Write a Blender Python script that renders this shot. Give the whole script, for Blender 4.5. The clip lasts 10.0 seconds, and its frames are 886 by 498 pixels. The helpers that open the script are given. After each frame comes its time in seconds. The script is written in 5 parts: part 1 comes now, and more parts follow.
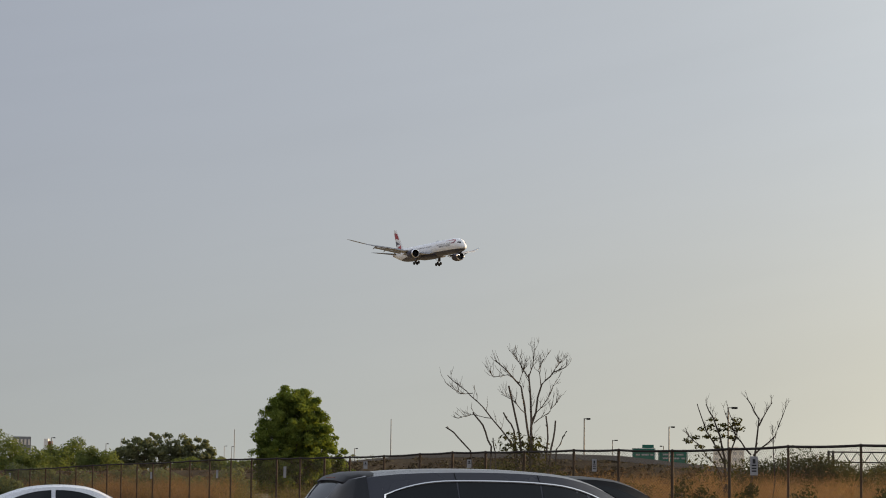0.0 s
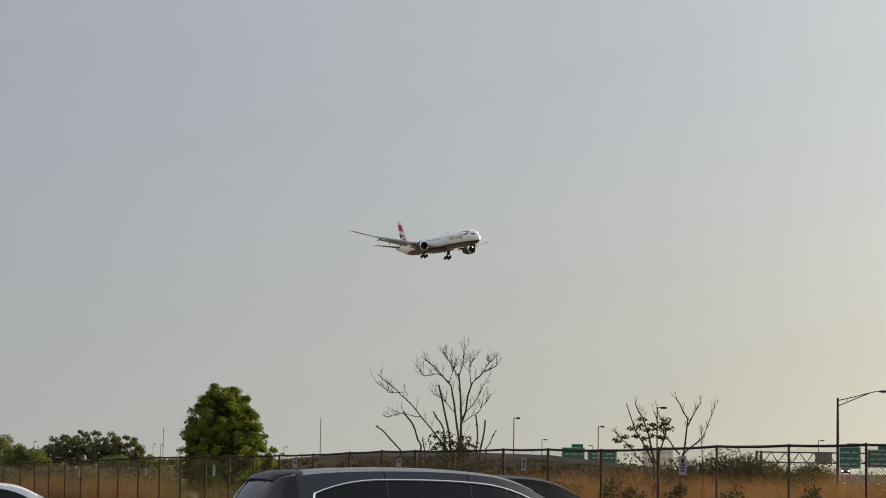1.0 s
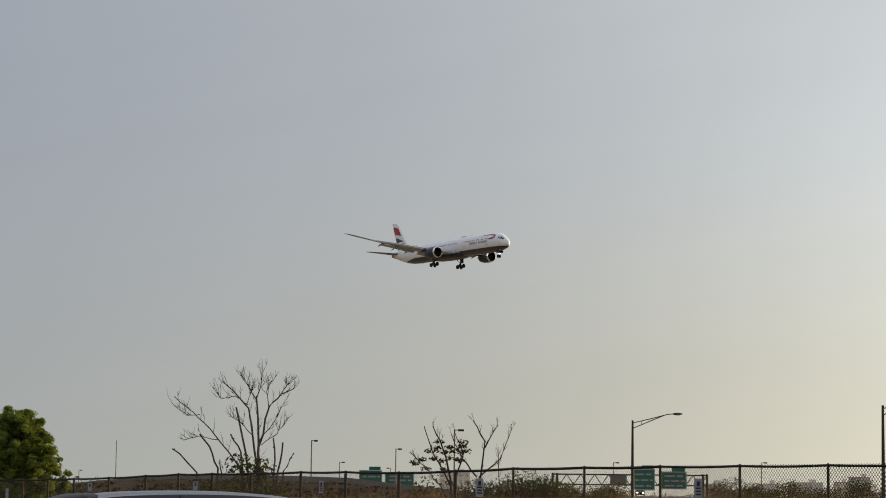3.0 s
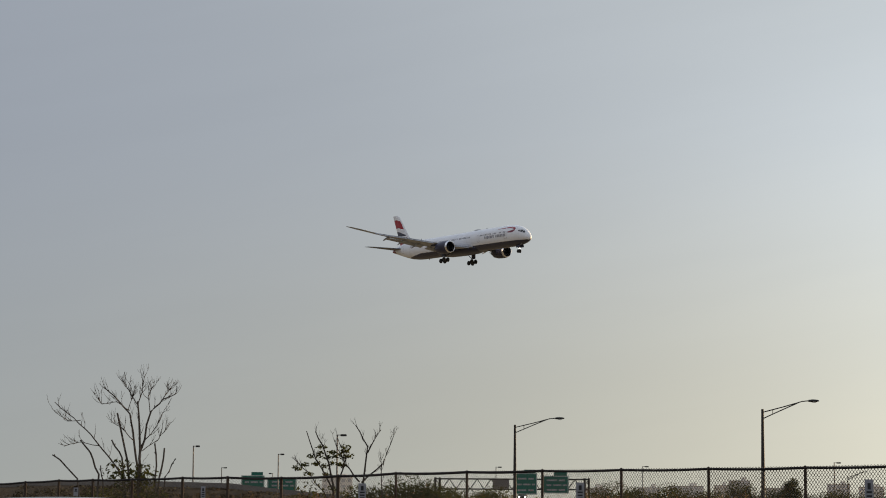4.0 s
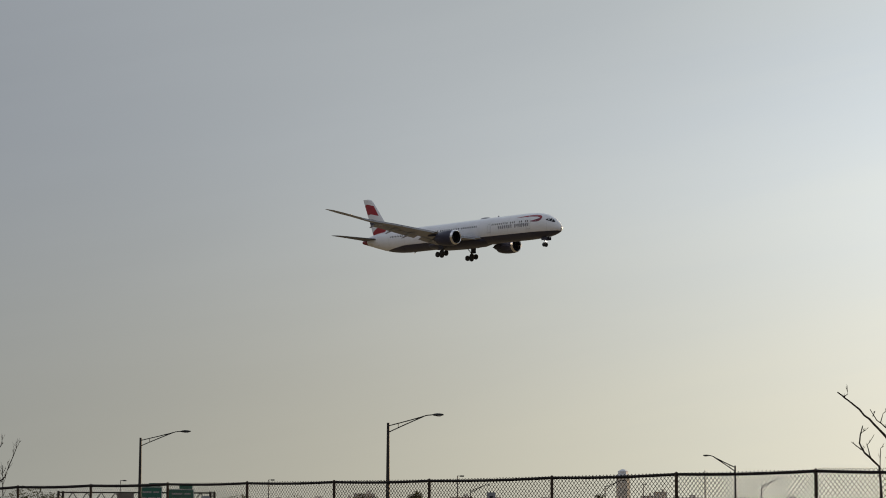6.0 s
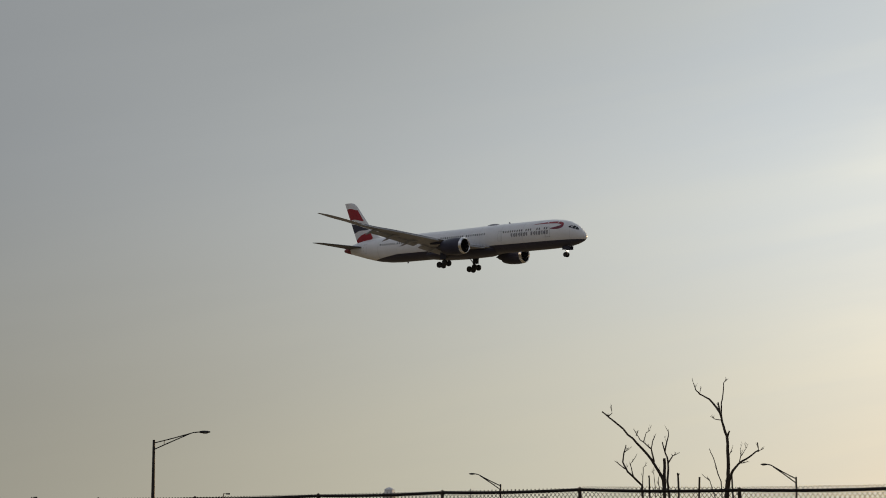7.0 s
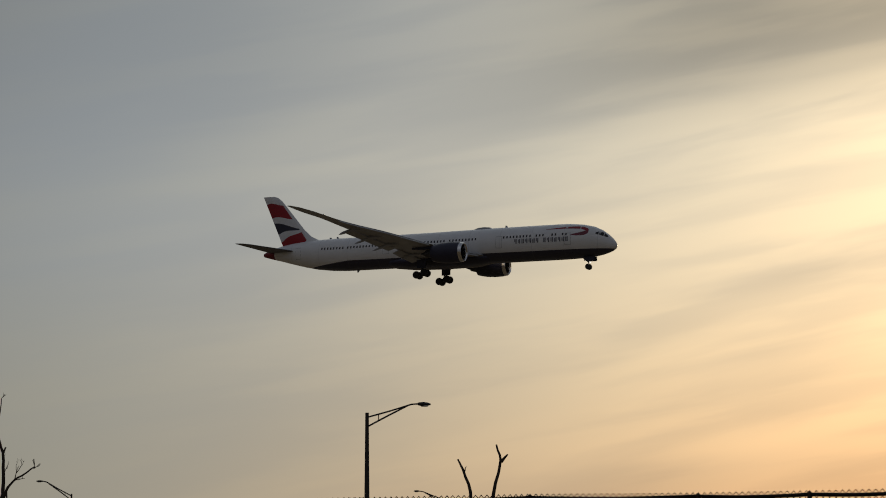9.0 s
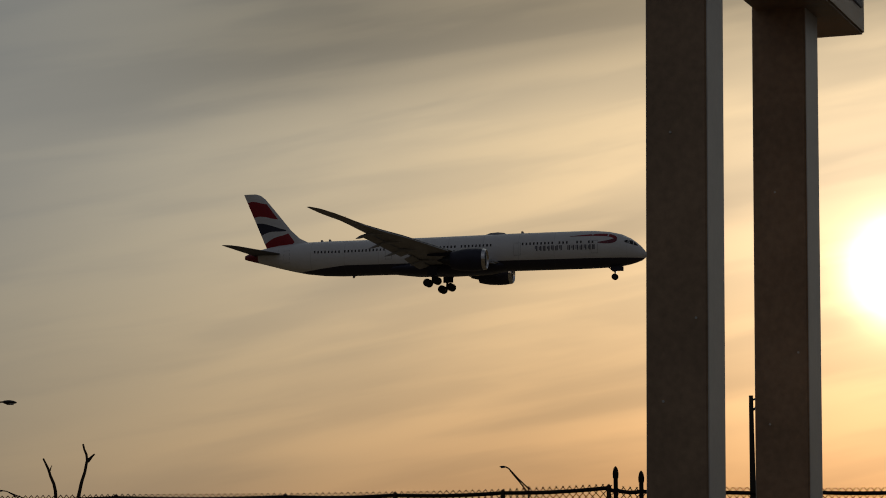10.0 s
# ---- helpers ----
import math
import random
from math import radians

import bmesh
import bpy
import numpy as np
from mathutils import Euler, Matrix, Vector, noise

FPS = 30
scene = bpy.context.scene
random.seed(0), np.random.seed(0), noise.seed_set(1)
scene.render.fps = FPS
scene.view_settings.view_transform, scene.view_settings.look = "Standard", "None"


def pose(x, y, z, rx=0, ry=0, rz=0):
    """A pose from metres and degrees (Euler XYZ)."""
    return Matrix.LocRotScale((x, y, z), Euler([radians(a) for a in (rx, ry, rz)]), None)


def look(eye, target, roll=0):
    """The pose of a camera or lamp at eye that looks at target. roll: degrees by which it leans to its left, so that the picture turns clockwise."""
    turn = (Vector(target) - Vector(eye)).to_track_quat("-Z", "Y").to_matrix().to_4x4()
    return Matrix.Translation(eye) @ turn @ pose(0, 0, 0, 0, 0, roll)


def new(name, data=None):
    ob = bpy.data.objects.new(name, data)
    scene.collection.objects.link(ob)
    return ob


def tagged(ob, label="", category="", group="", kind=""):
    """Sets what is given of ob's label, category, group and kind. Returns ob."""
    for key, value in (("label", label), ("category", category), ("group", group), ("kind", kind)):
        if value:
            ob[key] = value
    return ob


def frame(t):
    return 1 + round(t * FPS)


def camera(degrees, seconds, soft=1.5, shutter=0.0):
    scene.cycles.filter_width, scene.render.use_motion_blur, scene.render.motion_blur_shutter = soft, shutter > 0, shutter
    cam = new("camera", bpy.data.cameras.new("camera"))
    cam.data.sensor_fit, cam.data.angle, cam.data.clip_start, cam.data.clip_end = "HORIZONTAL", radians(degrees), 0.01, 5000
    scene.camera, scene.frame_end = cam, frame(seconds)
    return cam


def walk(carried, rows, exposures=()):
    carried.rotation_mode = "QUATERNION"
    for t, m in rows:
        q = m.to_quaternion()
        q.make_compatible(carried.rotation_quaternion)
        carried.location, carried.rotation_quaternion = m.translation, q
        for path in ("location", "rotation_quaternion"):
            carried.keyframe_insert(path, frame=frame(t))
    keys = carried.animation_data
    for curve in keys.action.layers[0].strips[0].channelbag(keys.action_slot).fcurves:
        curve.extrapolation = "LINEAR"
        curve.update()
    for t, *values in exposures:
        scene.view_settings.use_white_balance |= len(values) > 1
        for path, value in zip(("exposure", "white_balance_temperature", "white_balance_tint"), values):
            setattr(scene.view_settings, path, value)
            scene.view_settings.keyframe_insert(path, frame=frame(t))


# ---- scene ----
EYE = (0.0, 0.0, 1.6)
# seconds, bearing clockwise from +y, pitch, lean (degrees)
VIEW = (
    (0.0, -0.009, 5.577, 0.658), (0.5, 0.885, 5.560, 0.776), (1.0, 1.694, 5.571, 0.824), (1.5, 2.714, 5.658, 0.823),
    (2.0, 3.908, 5.807, 0.739), (2.5, 5.295, 6.017, 0.677), (2.7, 5.865, 6.109, 0.645), (3.8, 8.828, 6.306, 0.470),
    (4.0, 9.533, 6.326, 0.352), (4.5, 11.333, 6.315, 0.282), (5.0, 13.461, 6.340, 0.188), (5.5, 16.052, 6.462, 0.176),
    (5.7, 17.122, 6.551, 0.145), (6.8, 23.036, 7.051, 0.198), (7.0, 24.349, 7.139, 0.160), (7.5, 27.929, 7.301, 0.083),
    (8.0, 32.294, 7.428, 0.087), (8.5, 36.914, 7.504, -0.040), (9.0, 41.919, 7.556, -0.139), (9.5, 46.477, 7.559, -0.104),
    (9.8, 49.741, 7.541, -0.181), (10.0, 51.965, 7.536, -0.224),
)


def aim(bearing, pitch, lean):
    a, e = radians(bearing), radians(pitch)
    ahead = Vector((math.sin(a) * math.cos(e), math.cos(a) * math.cos(e), math.sin(e)))
    return look(EYE, Vector(EYE) + ahead * 100, lean)


cam = camera(21.465, 10.0, soft=1.0)
walk(cam, [(t, aim(a, e, r)) for t, a, e, r in VIEW],
     exposures=((0.0, 0.20, 6520, 10), (1.0, 0.16, 6680, 10), (2.5, 0.02, 6600, 10), (4.5, -0.27, 6220, 10), (5.5, -0.46, 6260, 10), (7.5, -1.15, 6540, 10), (8.5, -1.72, 6400, 10), (9.0, -2.06, 6340, 10),
                (9.5, -2.50, 6290, 10), (10.0, -2.82, 6500, 10)))

# ---- sky and sun ----
SUN_AZ, SUN_EL = 63.2, 6.8
sun_dir = Vector((math.sin(radians(SUN_AZ)) * math.cos(radians(SUN_EL)), math.cos(radians(SUN_AZ)) * math.cos(radians(SUN_EL)), math.sin(radians(SUN_EL))))


class Nodes:
    """Short names for building a node tree."""

    def __init__(self, tree, fresh=True):
        self.tree = tree
        if fresh:
            tree.nodes.clear()

    def add(self, kind, **settings):
        node = self.tree.nodes.new(kind)
        for key, value in settings.items():
            setattr(node, key, value)
        return node

    def put(self, socket, value):
        if isinstance(value, bpy.types.NodeSocket):
            self.tree.links.new(value, socket)
        else:
            socket.default_value = value

    def math(self, op, a, b=0.0, c=0.0, clamp=False):
        n = self.add("ShaderNodeMath", operation=op, use_clamp=clamp)
        for s, v in zip(n.inputs, (a, b, c)):
            self.put(s, v)
        return n.outputs[0]

    def vec(self, op, a, b=(0, 0, 0), scale=None):
        n = self.add("ShaderNodeVectorMath", operation=op)
        self.put(n.inputs[0], a), self.put(n.inputs[1], b)
        if scale is not None:
            self.put(n.inputs["Scale"], scale)
        return n.outputs["Value"] if op in ("DOT_PRODUCT", "LENGTH") else n.outputs[0]

    def mix(self, fac, a, b, blend="MIX"):
        n = self.add("ShaderNodeMix", data_type="RGBA", blend_type=blend)
        self.put(n.inputs[0], fac), self.put(n.inputs[6], a), self.put(n.inputs[7], b)
        return n.outputs[2]

    def noise(self, vector, scale, detail=4.0, rough=0.55, distort=0.0):
        n = self.add("ShaderNodeTexNoise")
        self.put(n.inputs["Vector"], vector)
        n.inputs["Scale"].default_value, n.inputs["Detail"].default_value = scale, detail
        n.inputs["Roughness"].default_value, n.inputs["Distortion"].default_value = rough, distort
        return n.outputs[0]

    def ramp(self, fac, stops):
        n = self.add("ShaderNodeValToRGB")
        while len(n.color_ramp.elements) < len(stops):
            n.color_ramp.elements.new(0.5)
        for e, (p, c) in zip(n.color_ramp.elements, stops):
            e.position, e.color = p, (*c, 1) if len(c) == 3 else c
        self.put(n.inputs[0], fac)
        return n.outputs[0]

    def span(self, value, a, b, lo=0.0, hi=1.0):
        n = self.add("ShaderNodeMapRange", clamp=True, interpolation_type="SMOOTHSTEP")
        for s, v in zip(n.inputs, (value, a, b, lo, hi)):
            self.put(s, v)
        return n.outputs[0]


def make_world():
    world = bpy.data.worlds.new("evening_sky")
    world.use_nodes = True
    n = Nodes(world.node_tree)
    way = n.vec("NORMALIZE", n.add("ShaderNodeTexCoord").outputs["Generated"])
    split = n.add("ShaderNodeSeparateXYZ")
    n.put(split.inputs[0], way)
    el = n.math("MULTIPLY", n.math("ARCSINE", split.outputs[2]), 180 / math.pi)
    az = n.math("MULTIPLY", n.math("ARCTAN2", split.outputs[0], split.outputs[1]), 180 / math.pi)
    theta = n.math("MULTIPLY", n.math("ARCCOSINE", n.math("MINIMUM", n.vec("DOT_PRODUCT", way, tuple(sun_dir)), 1.0)), 180 / math.pi)
    up = n.math("MAXIMUM", el, 0.0)

    def glow(colour, width, power=1.0):
        x = n.math("POWER", n.math("DIVIDE", theta, width), power)
        return n.vec("SCALE", colour, scale=n.math("EXPONENT", n.math("MULTIPLY", x, -1.0)))

    # thin streaks of high cloud, drawn out along the horizon and rising towards the sun
    place = n.add("ShaderNodeCombineXYZ")
    n.put(place.inputs[0], n.math("MULTIPLY", az, 0.030))
    n.put(place.inputs[1], n.math("SUBTRACT", n.math("MULTIPLY", el, 0.24), n.math("MULTIPLY", az, 0.042)))
    streak = n.noise(place.outputs[0], 1.05, 3.0, 0.5, 0.3)
    fine = n.noise(place.outputs[0], 4.2, 4.0, 0.5, 0.3)
    cloud = n.math("ADD", n.math("MULTIPLY", n.span(streak, 0.34, 0.66), 0.74), n.math("MULTIPLY", n.span(fine, 0.38, 0.62), 0.26))
    depth = n.math("MULTIPLY_ADD", n.span(theta, 34.0, 9.0), 0.46, 0.035)
    shade = n.math("ADD", n.math("SUBTRACT", 1.0, n.math("MULTIPLY", depth, 0.5)), n.math("MULTIPLY", cloud, depth))
    # a greyer deck higher up on the sunward side
    deck = n.math("MULTIPLY", n.span(n.math("SUBTRACT", el, n.math("MULTIPLY", n.math("SUBTRACT", az, 45.0), 0.14)), 9.5, 12.5), n.span(az, 40.0, 50.0))
    # a broad grey bank of cloud ahead of the flight
    bank = n.math("EXPONENT", n.math("MULTIPLY", n.math("POWER", n.math("DIVIDE", n.math("SUBTRACT", theta, 54.0), 12.0), 2.0), -1.0))
    shade = n.math("MULTIPLY", shade, n.math("SUBTRACT", 1.0, n.math("MULTIPLY", bank, 0.12)))
    high = n.math("MULTIPLY", n.span(el, 7.0, 14.0), n.math("MULTIPLY", n.span(az, 10.0, 24.0), n.span(az, 46.0, 35.0)))
    shade = n.math("MULTIPLY", shade, n.math("SUBTRACT", 1.0, n.math("MULTIPLY", high, 0.17)))
    shade = n.math("MULTIPLY", shade, n.math("SUBTRACT", 1.0, n.math("MULTIPLY", deck, 0.40)))

    veil = n.vec("ADD", (0.191, 0.219, 0.281), n.vec("SCALE", (0.055, 0.040, -0.016), scale=n.math("EXPONENT", n.math("DIVIDE", up, -4.5))))
    for g in (glow((4.95, 5.0, 4.25), 20.2), glow((4.0, 3.5, 3.0), 3.8), glow((45.0, 41.0, 37.0), 0.95, 2.0)):
        veil = n.vec("ADD", veil, g)
    veil = n.vec("SCALE", veil, scale=shade)
    # the thicker streaks are greyer than the lit haze between them
    grey = n.math("MULTIPLY", n.math("SUBTRACT", 1.0, cloud), n.span(theta, 50.0, 12.0))
    veil = n.mix(grey, veil, n.vec("MULTIPLY", veil, (0.94, 1.0, 1.13)))
    veil = n.mix(n.span(el, 10.0, 1.5), n.vec("MULTIPLY", veil, (0.985, 0.995, 1.04)), n.vec("MULTIPLY", veil, (1.0, 1.0, 0.985)))
    veil = n.mix(n.math("MULTIPLY", n.span(theta, 72.0, 44.0), n.span(el, 10.0, 1.0)), veil, n.vec("MULTIPLY", veil, (1.08, 1.0, 0.885)))
    veil = n.mix(n.span(theta, 31.0, 15.0), veil, n.vec("MULTIPLY", veil, (1.13, 0.99, 0.80)))
    veil = n.mix(n.span(theta, 20.0, 6.0), veil, n.vec("MULTIPLY", veil, (1.12, 0.965, 0.77)))
    low = n.math("MULTIPLY", n.math("EXPONENT", n.math("DIVIDE", up, -3.8)), n.span(theta, 40.0, 8.0))
    veil = n.mix(low, veil, n.vec("MULTIPLY", veil, (1.05, 0.63, 0.375)))

    sky = n.add("ShaderNodeTexSky", sky_type="NISHITA", sun_disc=False, sun_elevation=radians(SUN_EL), sun_rotation=radians(SUN_AZ))
    sky.dust_density, sky.air_density = 4.0, 1.2
    clear = n.vec("SCALE", sky.outputs[0], scale=0.12)
    # the thin overcast is raised overhead, out of view, as added fill light
    veil = n.vec("SCALE", veil, scale=n.span(el, 15.0, 40.0, 1.0, 2.5))
    # unseen haze opposite the sun is made brighter and warmer as added fill
    veil = n.mix(n.span(theta, 78.0, 125.0), veil, n.vec("MULTIPLY", veil, (1.65, 1.47, 1.22)))
    whole = n.mix(n.span(el, 30.0, 80.0, 0.0, 0.4), veil, clear)
    back = n.add("ShaderNodeBackground")
    n.put(back.inputs[0], whole)
    back.inputs[1].default_value = 1.0
    out = n.add("ShaderNodeOutputWorld")
    n.put(out.inputs[0], back.outputs[0])
    scene.world = world


make_world()
sun = new("sun", bpy.data.lights.new("sun", "SUN"))
sun.data.energy, sun.data.angle, sun.data.color = 4.6, radians(0.6), (1.0, 0.70, 0.40)
sun.matrix_world = look(sun_dir * 200, (0, 0, 0))

# ---- materials ----
def surface(name, colour, rough=0.6, metal=0.0, vary=0.25, scale=3.0, fine=40.0, bump=0.0, coat=0.0, random_island=False, emit=None, spec=0.5):
    """A procedural surface whose colour drifts at two scales, with fine relief."""
    m = bpy.data.materials.new(name)
    m.use_nodes = True
    n = Nodes(m.node_tree)
    at = n.add("ShaderNodeTexCoord").outputs["Object"]
    big, small = n.noise(at, scale, 4.0), n.noise(at, fine, 3.0)
    tone = n.math("ADD", n.math("MULTIPLY", big, 0.65), n.math("MULTIPLY", small, 0.35))
    if random_island:
        r = n.add("ShaderNodeNewGeometry").outputs["Random Per Island"]
        tone = n.math("ADD", n.math("MULTIPLY", tone, 0.5), n.math("MULTIPLY", r, 0.5))
    k = n.span(tone, 0.25, 0.75, 1.0 - vary, 1.0 + vary)
    bsdf = n.add("ShaderNodeBsdfPrincipled")
    n.put(bsdf.inputs["Base Color"], n.vec("SCALE", colour, scale=k))
    n.put(bsdf.inputs["Roughness"], n.span(small, 0.2, 0.8, max(rough - 0.08, 0.02), min(rough + 0.08, 1)))
    bsdf.inputs["Metallic"].default_value = metal
    bsdf.inputs["Specular IOR Level"].default_value = spec
    bsdf.inputs["Coat Weight"].default_value = coat
    if emit:
        bsdf.inputs["Emission Color"].default_value, bsdf.inputs["Emission Strength"].default_value = (*emit[:3], 1), emit[3]
    if bump:
        b = n.add("ShaderNodeBump")
        b.inputs["Strength"].default_value, b.inputs["Distance"].default_value = bump, 0.02
        n.put(b.inputs["Height"], small)
        n.put(bsdf.inputs["Normal"], b.outputs[0])
    out = n.add("ShaderNodeOutputMaterial")
    n.put(out.inputs[0], bsdf.outputs[0])
    m["shader"] = bsdf.name
    return m


def foliage(name, colour, other):
    """Leaves: colour differs from leaf to leaf, and light comes through."""
    m = bpy.data.materials.new(name)
    m.use_nodes = True
    n = Nodes(m.node_tree)
    r = n.add("ShaderNodeNewGeometry").outputs["Random Per Island"]
    big = n.noise(n.add("ShaderNodeTexCoord").outputs["Object"], 0.8, 3.0)
    c = n.mix(n.math("ADD", n.math("MULTIPLY", r, 0.35), n.math("MULTIPLY", n.span(big, 0.3, 0.7), 0.65)), (*colour, 1), (*other, 1))
    d, t = n.add("ShaderNodeBsdfDiffuse"), n.add("ShaderNodeBsdfTranslucent")
    n.put(d.inputs[0], c)
    n.put(t.inputs[0], n.vec("MULTIPLY", c, (1.3, 1.25, 0.6)))
    mix = n.add("ShaderNodeMixShader")
    mix.inputs[0].default_value = 0.42
    n.put(mix.inputs[1], d.outputs[0]), n.put(mix.inputs[2], t.outputs[0])
    n.put(n.add("ShaderNodeOutputMaterial").inputs[0], mix.outputs[0])
    return m


def livery(name, kind):
    """Aircraft paint laid out on the thing's own coordinates: white hull over a navy belly, or the striped fin."""
    m = surface(name, (0.78, 0.79, 0.80), 0.34, vary=0.05, scale=0.4, fine=3.0, coat=0.06, spec=0.35)
    n = Nodes(m.node_tree, False)
    bsdf = n.tree.nodes[m["shader"]]
    white = bsdf.inputs["Base Color"].links[0].from_socket
    at = n.add("ShaderNodeSeparateXYZ")
    n.put(at.inputs[0], n.add("ShaderNodeTexCoord").outputs["Object"])
    s, z = n.math("MULTIPLY", at.outputs[1], -1.0), at.outputs[2]
    navy, red = (0.040, 0.041, 0.066, 1), (0.34, 0.016, 0.025, 1)

    def under(a, b):
        return n.math("LESS_THAN", a, b)

    if kind == "hull":
        line = n.math("SUBTRACT", -1.45, n.math("MULTIPLY", n.math("MAXIMUM", n.math("SUBTRACT", s, 50.0), 0.0), 0.10))
        c = n.mix(under(z, line), white, navy)
        c = n.mix(under(65.6, s), c, (0.20, 0.014, 0.022, 1))
        # panel joints every 2.4 m or so
        joint = n.math("LESS_THAN", n.math("ABSOLUTE", n.math("SUBTRACT", n.math("FRACT", n.math("MULTIPLY", s, 0.17)), 0.5)), 0.006)
        c = n.mix(n.math("MULTIPLY", joint, 0.25), c, (0.2, 0.2, 0.22, 1))
    else:
        rise = n.math("SUBTRACT", z, 1.7)
        te = n.math("MULTIPLY_ADD", rise, 0.441, 64.2)
        le = n.math("MULTIPLY_ADD", rise, 0.79, 57.9)
        p = n.math("DIVIDE", n.math("SUBTRACT", te, s), n.math("SUBTRACT", te, le))
        h = n.math("DIVIDE", rise, 9.64)
        wave = n.math("MULTIPLY", n.math("SINE", n.math("MULTIPLY", p, 5.0)), 0.022)

        def band(lo0, lo1, hi0, hi1):
            lo = n.math("ADD", n.math("MULTIPLY_ADD", p, lo1 - lo0, lo0), wave)
            hi = n.math("ADD", n.math("MULTIPLY_ADD", p, hi1 - hi0, hi0), wave)
            return n.math("MULTIPLY", under(lo, h), under(h, hi))

        c = n.mix(band(0.585, 0.565, 0.85, 0.84), white, red)
        c = n.mix(band(0.265, 0.365, 0.485, 0.37), c, navy)
        c = n.mix(band(-0.2, 0.18, 0.11, 0.33), c, red)
        c = n.mix(under(0.93, p), c, white)
    n.put(bsdf.inputs["Base Color"], c)
    return m


